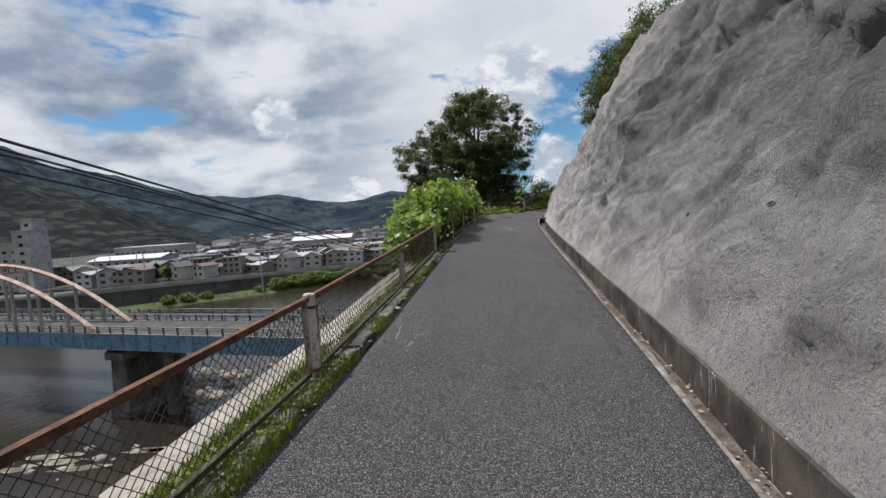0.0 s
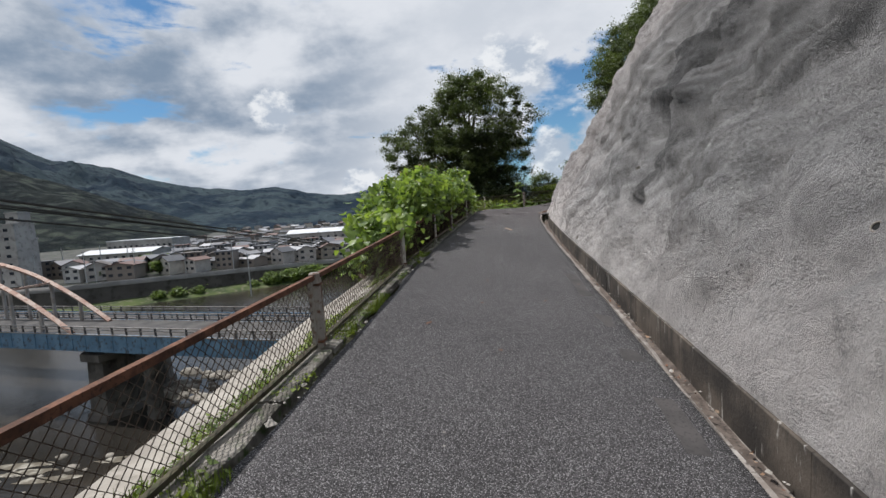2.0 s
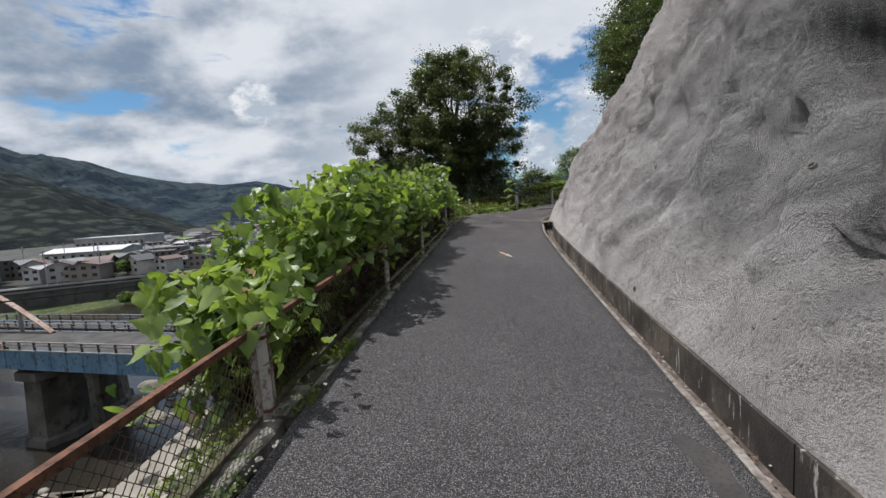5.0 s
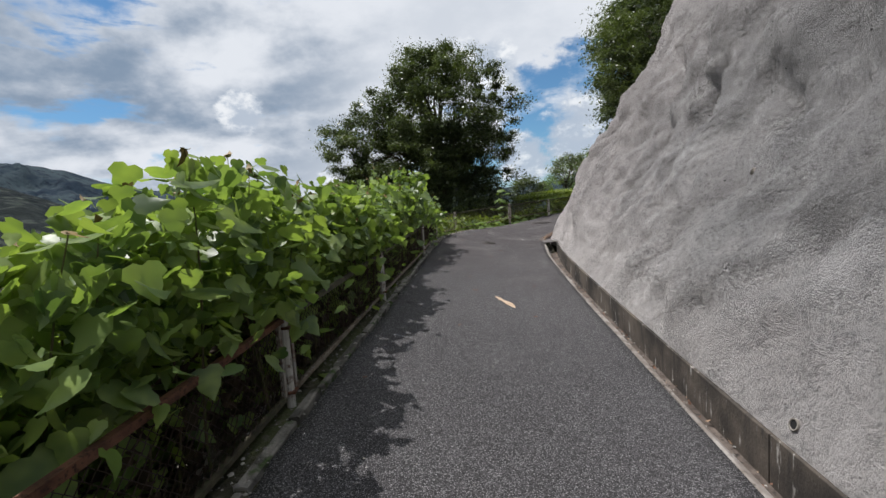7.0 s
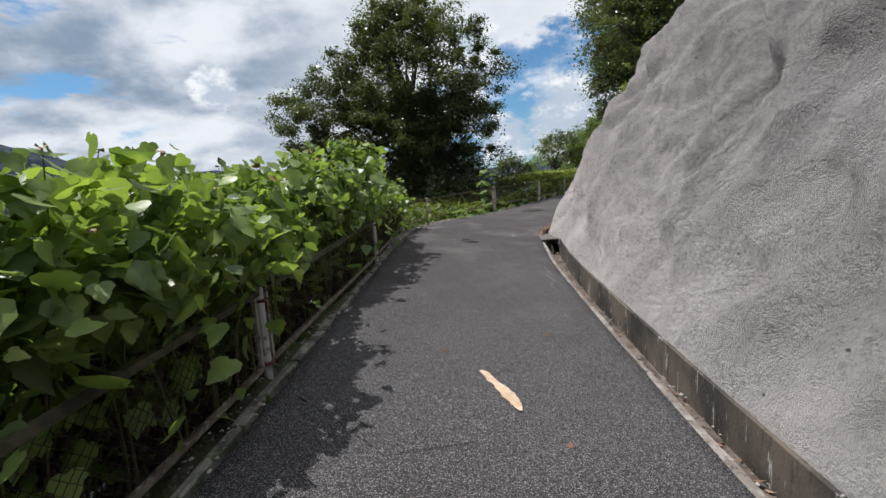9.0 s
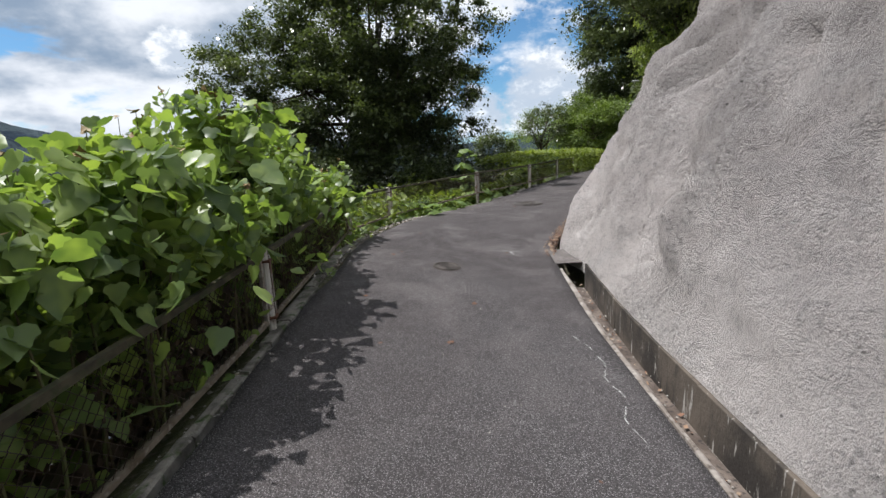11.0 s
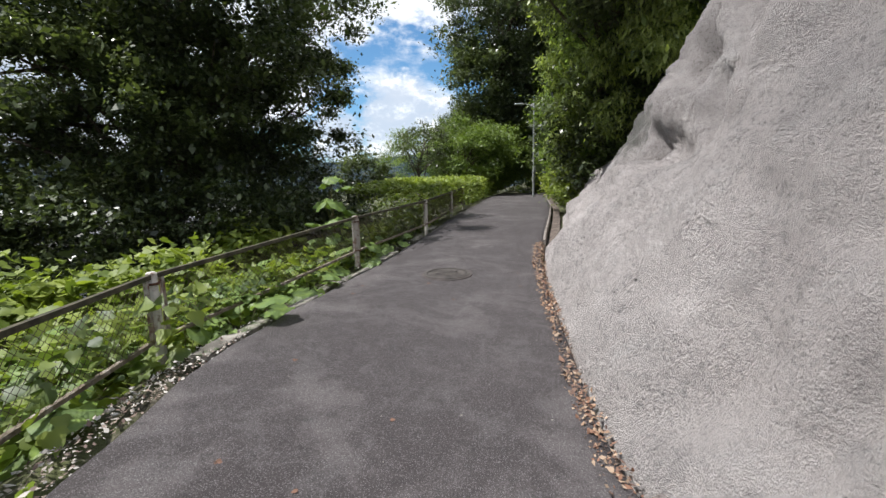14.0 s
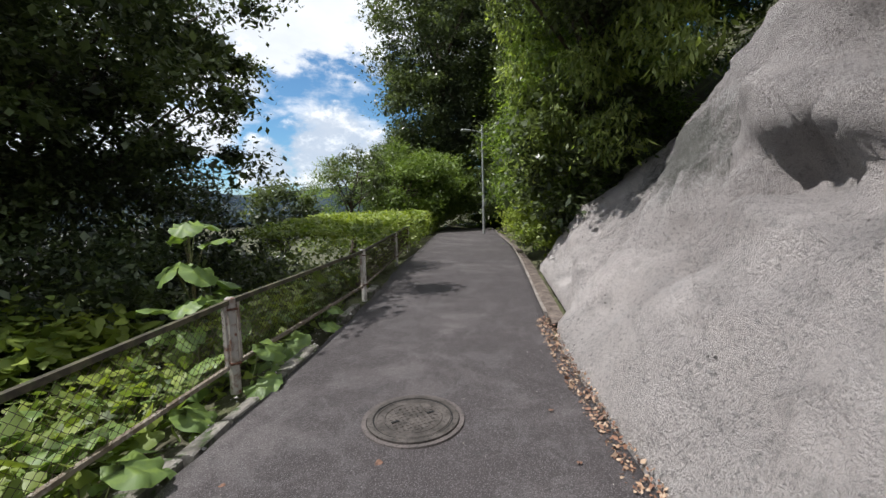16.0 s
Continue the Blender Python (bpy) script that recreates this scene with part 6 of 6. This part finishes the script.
def place(ob, l, d, z, turn, first=False):
    m = Matrix.Translation(valley(l, d, z)) @ pose(0, 0, 0, 0, 0, 11.5 + turn)
    if first:
        ob.matrix_basis = m
        return ob
    return copy_thing(ob, m)


def town_level(l, d):
    """The town's ground, which rises gently away from the river."""
    return quay_top(l) - 1.0 + (d - float(quay(l))) * 0.0125


def make_town():
    kinds = [house(6.4, 6, 4.8, "gable", 2), house(5.6, 6.8, 4.6, "gable_side", 2), house(7.4, 6.5, 4.9, "gable", 2), house(9, 6.5, 3.2, "gable", 1), house(6.5, 6.5, 6.6, "flat", 3, label="plain flat-roofed town building", windows=3),
             house(9, 7.5, 4.9, "gable_side", 2, label="wide town building with a low pitched roof", windows=3, pitch=0.2), house(7.2, 5.8, 5.0, "gable_side", 2, pitch=0.45)]
    far_kinds = [house(8, 7, 4.6, "gable", 1, windows=2), house(9, 7, 6.2, "flat", 1, windows=2), house(7, 8, 4.6, "gable_side", 1, windows=2)]
    used = set()
    for row, gap in enumerate((16, 24, 33, 42, 52, 63, 75, 88, 103)):
        l = -160.0
        while l < 0:
            k = int(RNG.integers(0, 7))
            d = float(quay(l)) + gap
            if not (row < 2 and l < -128 or 2 < row < 6 and -164 < l < -124):
                place(kinds[k], l, d + RNG.uniform(-2.5, 2.5), town_level(l, d), RNG.choice([-22, 8, 24]) + RNG.normal(0, 6), k not in used)
                used.add(k)
            l += RNG.uniform(6.6, 8.4) + (3 if k in (3, 5) else 0)
    seen = set()
    for d in (268, 284, 302, 322, 346, 374, 410, 450, 500, 560, 640):
        l = -d * 0.62
        while l < -d * 0.06:
            k = int(RNG.integers(0, 3))
            if not (d > 350 and l < -d * 0.48):
                place(far_kinds[k], l, d + RNG.uniform(-6, 6), town_level(l, d), RNG.normal(0, 20), k not in seen)
                seen.add(k)
            l += RNG.uniform(10, 16) * (1 + d / 900)
    tower = house(5.6, 7.5, 20.6, "flat", 7, GREY_WALL, GREY_WALL, label="tall grey concrete tower block above the river", name="tower_block", windows=1)
    place(tower, -142.5, 150, -14.3, 0, True)
    top = house(4.2, 4.5, 3.4, "flat", 1, GREY_WALL, GREY_WALL, label="lift house on the tower block's roof", name="roof_house", windows=1)
    place(top, -141.8, 150.5, 6.75, 0, True)
    flats = house(42, 12, 15.5, "flat", 5, GREY_WALL, GREY_WALL, label="long grey apartment block with rows of windows", name="apartment_block", windows=12)
    place(flats, -168, 156, -14.3, 0, True)
    works = house(32, 14, 6.5, "gable", 2, GREY_WALL, WHITE_ROOF, 0.22, "long factory with a pale metal roof", "factory", 9)
    place(works, -143, 200, town_level(-143, 200), 0, True)
    works = house(40, 16, 9.5, "flat", 2, GREY_WALL, WHITE_ROOF, 0.2, "long pale flat-roofed factory", "factory", 12)
    place(works, -174, 262, town_level(-174, 262), -4, True)
    hall = house(34, 16, 8.5, "gable", 2, GREY_WALL, WHITE_ROOF, 0.25, "pale long hall with a metal roof", "factory", 8)
    place(hall, -72, 262, town_level(-72, 262), 3, True)


make_town()


def make_town_trees():
    """Garden trees among the roofs: one crown of leaf clumps, copied."""
    first = thing("garden_tree", Matrix(), "small dark garden tree among the town houses", "tree", "garden trees of the town")
    part("trunk", tube(bmesh.new(), [(0, 0, 0), (0.1, 0, 1.5), (0, 0.1, 3.0)], [0.2, 0.15, 0.1], 6), BARK, first)
    pts = clumps(RNG, [((0, 0, 3.6), (2.4, 2.2, 1.8)), ((1.3, 0.4, 2.8), (1.5, 1.5, 1.2))], 1.2, 0.8, 26)
    v, f = leaf_arrays(RNG, pts, 0.50, SMALL_SHAPE, 0.4)
    under("crown", flat_mesh("crown", v, f, MIDLEAF), first, kind="stuff")
    for n in range(46):
        l = RNG.uniform(-165, -12)
        d = float(quay(l)) + RNG.uniform(15, 120)
        m = Matrix.Translation(valley(l, d, town_level(l, d) - 0.2)) @ pose(0, 0, 0, 0, 0, RNG.uniform(0, 360)) @ Matrix.Scale(RNG.uniform(0.6, 1.25), 4)
        if n:
            copy_thing(first, m)
        else:
            first.matrix_basis = m


def make_poles():
    """Utility poles that stand among the houses."""
    first = thing("utility_pole", Matrix(), "grey concrete utility pole standing between houses", "pole", "utility poles of the town")
    part("shaft", tube(bmesh.new(), [(0, 0, 0), (0, 0, 11)], [0.20, 0.13], 6), GALVANISED, first)
    for z in (9.6, 10.4):
        part("cross_arm", box(bmesh.new(), (1.8, 0.12, 0.12), (0, 0, z)), DARKSTEEL, first, "dark steel cross arm")
    for n in range(22):
        l = -155 + n * 6.8 + RNG.uniform(-2, 2)
        d = float(quay(l)) + (12 if n % 2 else 46)
        m = Matrix.Translation(valley(l, d, town_level(l, d))) @ pose(0, 0, 0, 0, 0, RNG.uniform(-20, 20))
        if n:
            copy_thing(first, m)
        else:
            first.matrix_basis = m


make_town_trees()
make_poles()


# ---- marks, cracks and scraps on the road ----
CRACK = surface("crack", (0.012, 0.011, 0.011), 0.95)
FRESH = surface("fresh_asphalt", mottled((0.040, 0.037, 0.036), (0.062, 0.056, 0.054), 3, (0.03, 0.028, 0.027), 40), 0.9, bump=lambda g, w: g.noise(w, 60, 4), bump_strength=0.4, bump_distance=0.006)
for pts, w in (([(-1.54, 5.03), (-1.5, 4.8), (-1.46, 4.6)], (0.006, 0.012, 0.010)), ([(-1.47, 4.62), (-1.45, 4.5), (-1.44, 4.42)], (0.022, 0.018, 0.008)), ([(-1.27, 4.52), (-1.25, 4.66), (-1.17, 4.75), (-1.14, 4.73)], (0.006, 0.010, 0.02, 0.006)),
               ([(-1.25, 4.43), (-1.25, 4.36), (-1.29, 4.25)], (0.02, 0.025, 0.01)), ([(-0.33, 25.74), (-0.18, 25.69), (-0.05, 25.72)], (0.035, 0.045, 0.03)), ([(-0.18, 25.7), (-0.15, 25.6), (-0.16, 25.5)], (0.03, 0.035, 0.02)),
               ([(0.03, 22.64), (0.12, 22.45), (0.17, 22.1), (0.10, 21.9)], (0.012, 0.02, 0.02, 0.01)), ([(0.08, 21.9), (0.16, 21.6), (0.05, 21.35), (0.12, 21.0)], (0.012, 0.018, 0.012, 0.008))):
    ribbon("chalk_mark", pts, w, CHALK, "faded white chalk scribble on the asphalt")
for pts in ([(-1.95, 7.84), (-1.43, 7.91), (-0.96, 8.02), (-0.7, 7.95)], [(-2.4, 17.85), (-2.0, 17.6), (-1.56, 17.25), (-1.03, 17.45)], [(-2.5, 24.7), (-1.9, 24.76), (-1.52, 24.73)], [(-1.0, 24.74), (-0.4, 24.7), (0.2, 24.74)]):
    ribbon("road_crack", pts, [0.006] * len(pts), CRACK, "thin dark crack across the asphalt", "crack")
ribbon("asphalt_patch", [(0.80, 4.6), (0.80, 6.5), (0.72, 8.5), (0.62, 10.2), (0.52, 11.8), (0.52, 12.8)], (0.10, 0.26, 0.22, 0.30, 0.36, 0.12), FRESH, "darker strip of smoother asphalt beside the gutter", "asphalt patch", 0.003)
TAN = surface("tan_scrap", mottled((0.42, 0.30, 0.20), (0.55, 0.42, 0.31), 12), 0.8)
ribbon("flat_scrap", [(-0.98, 18.45), (-0.85, 18.22), (-0.74, 18.0), (-0.70, 17.85)], (0.05, 0.15, 0.13, 0.03), TAN, "flattened tan scrap lying on the asphalt", "litter", 0.012)


def make_road_leaves():
    shared = leaf_mesh("leaf_blade", DRYLEAF, 3, 9)
    for n in range(34):
        yy, u = RNG.uniform(6, 34), RNG.uniform(0.04, 0.96)
        p = beside(yy, left=0.0).lerp(beside(yy, right=0.0), u)
        p.z = on_road(p.x, p.y) + 0.008
        ob = thing("fallen_leaf", Matrix.Translation(p) @ pose(0, 0, 0, RNG.uniform(-8, 8), RNG.uniform(-8, 8), RNG.uniform(0, 360)), "curled dry brown leaf lying on the asphalt", "leaf", "fallen leaves on the path")
        under("blade", shared, ob, at=Matrix.Scale(RNG.uniform(0.035, 0.07), 4))


make_road_leaves()
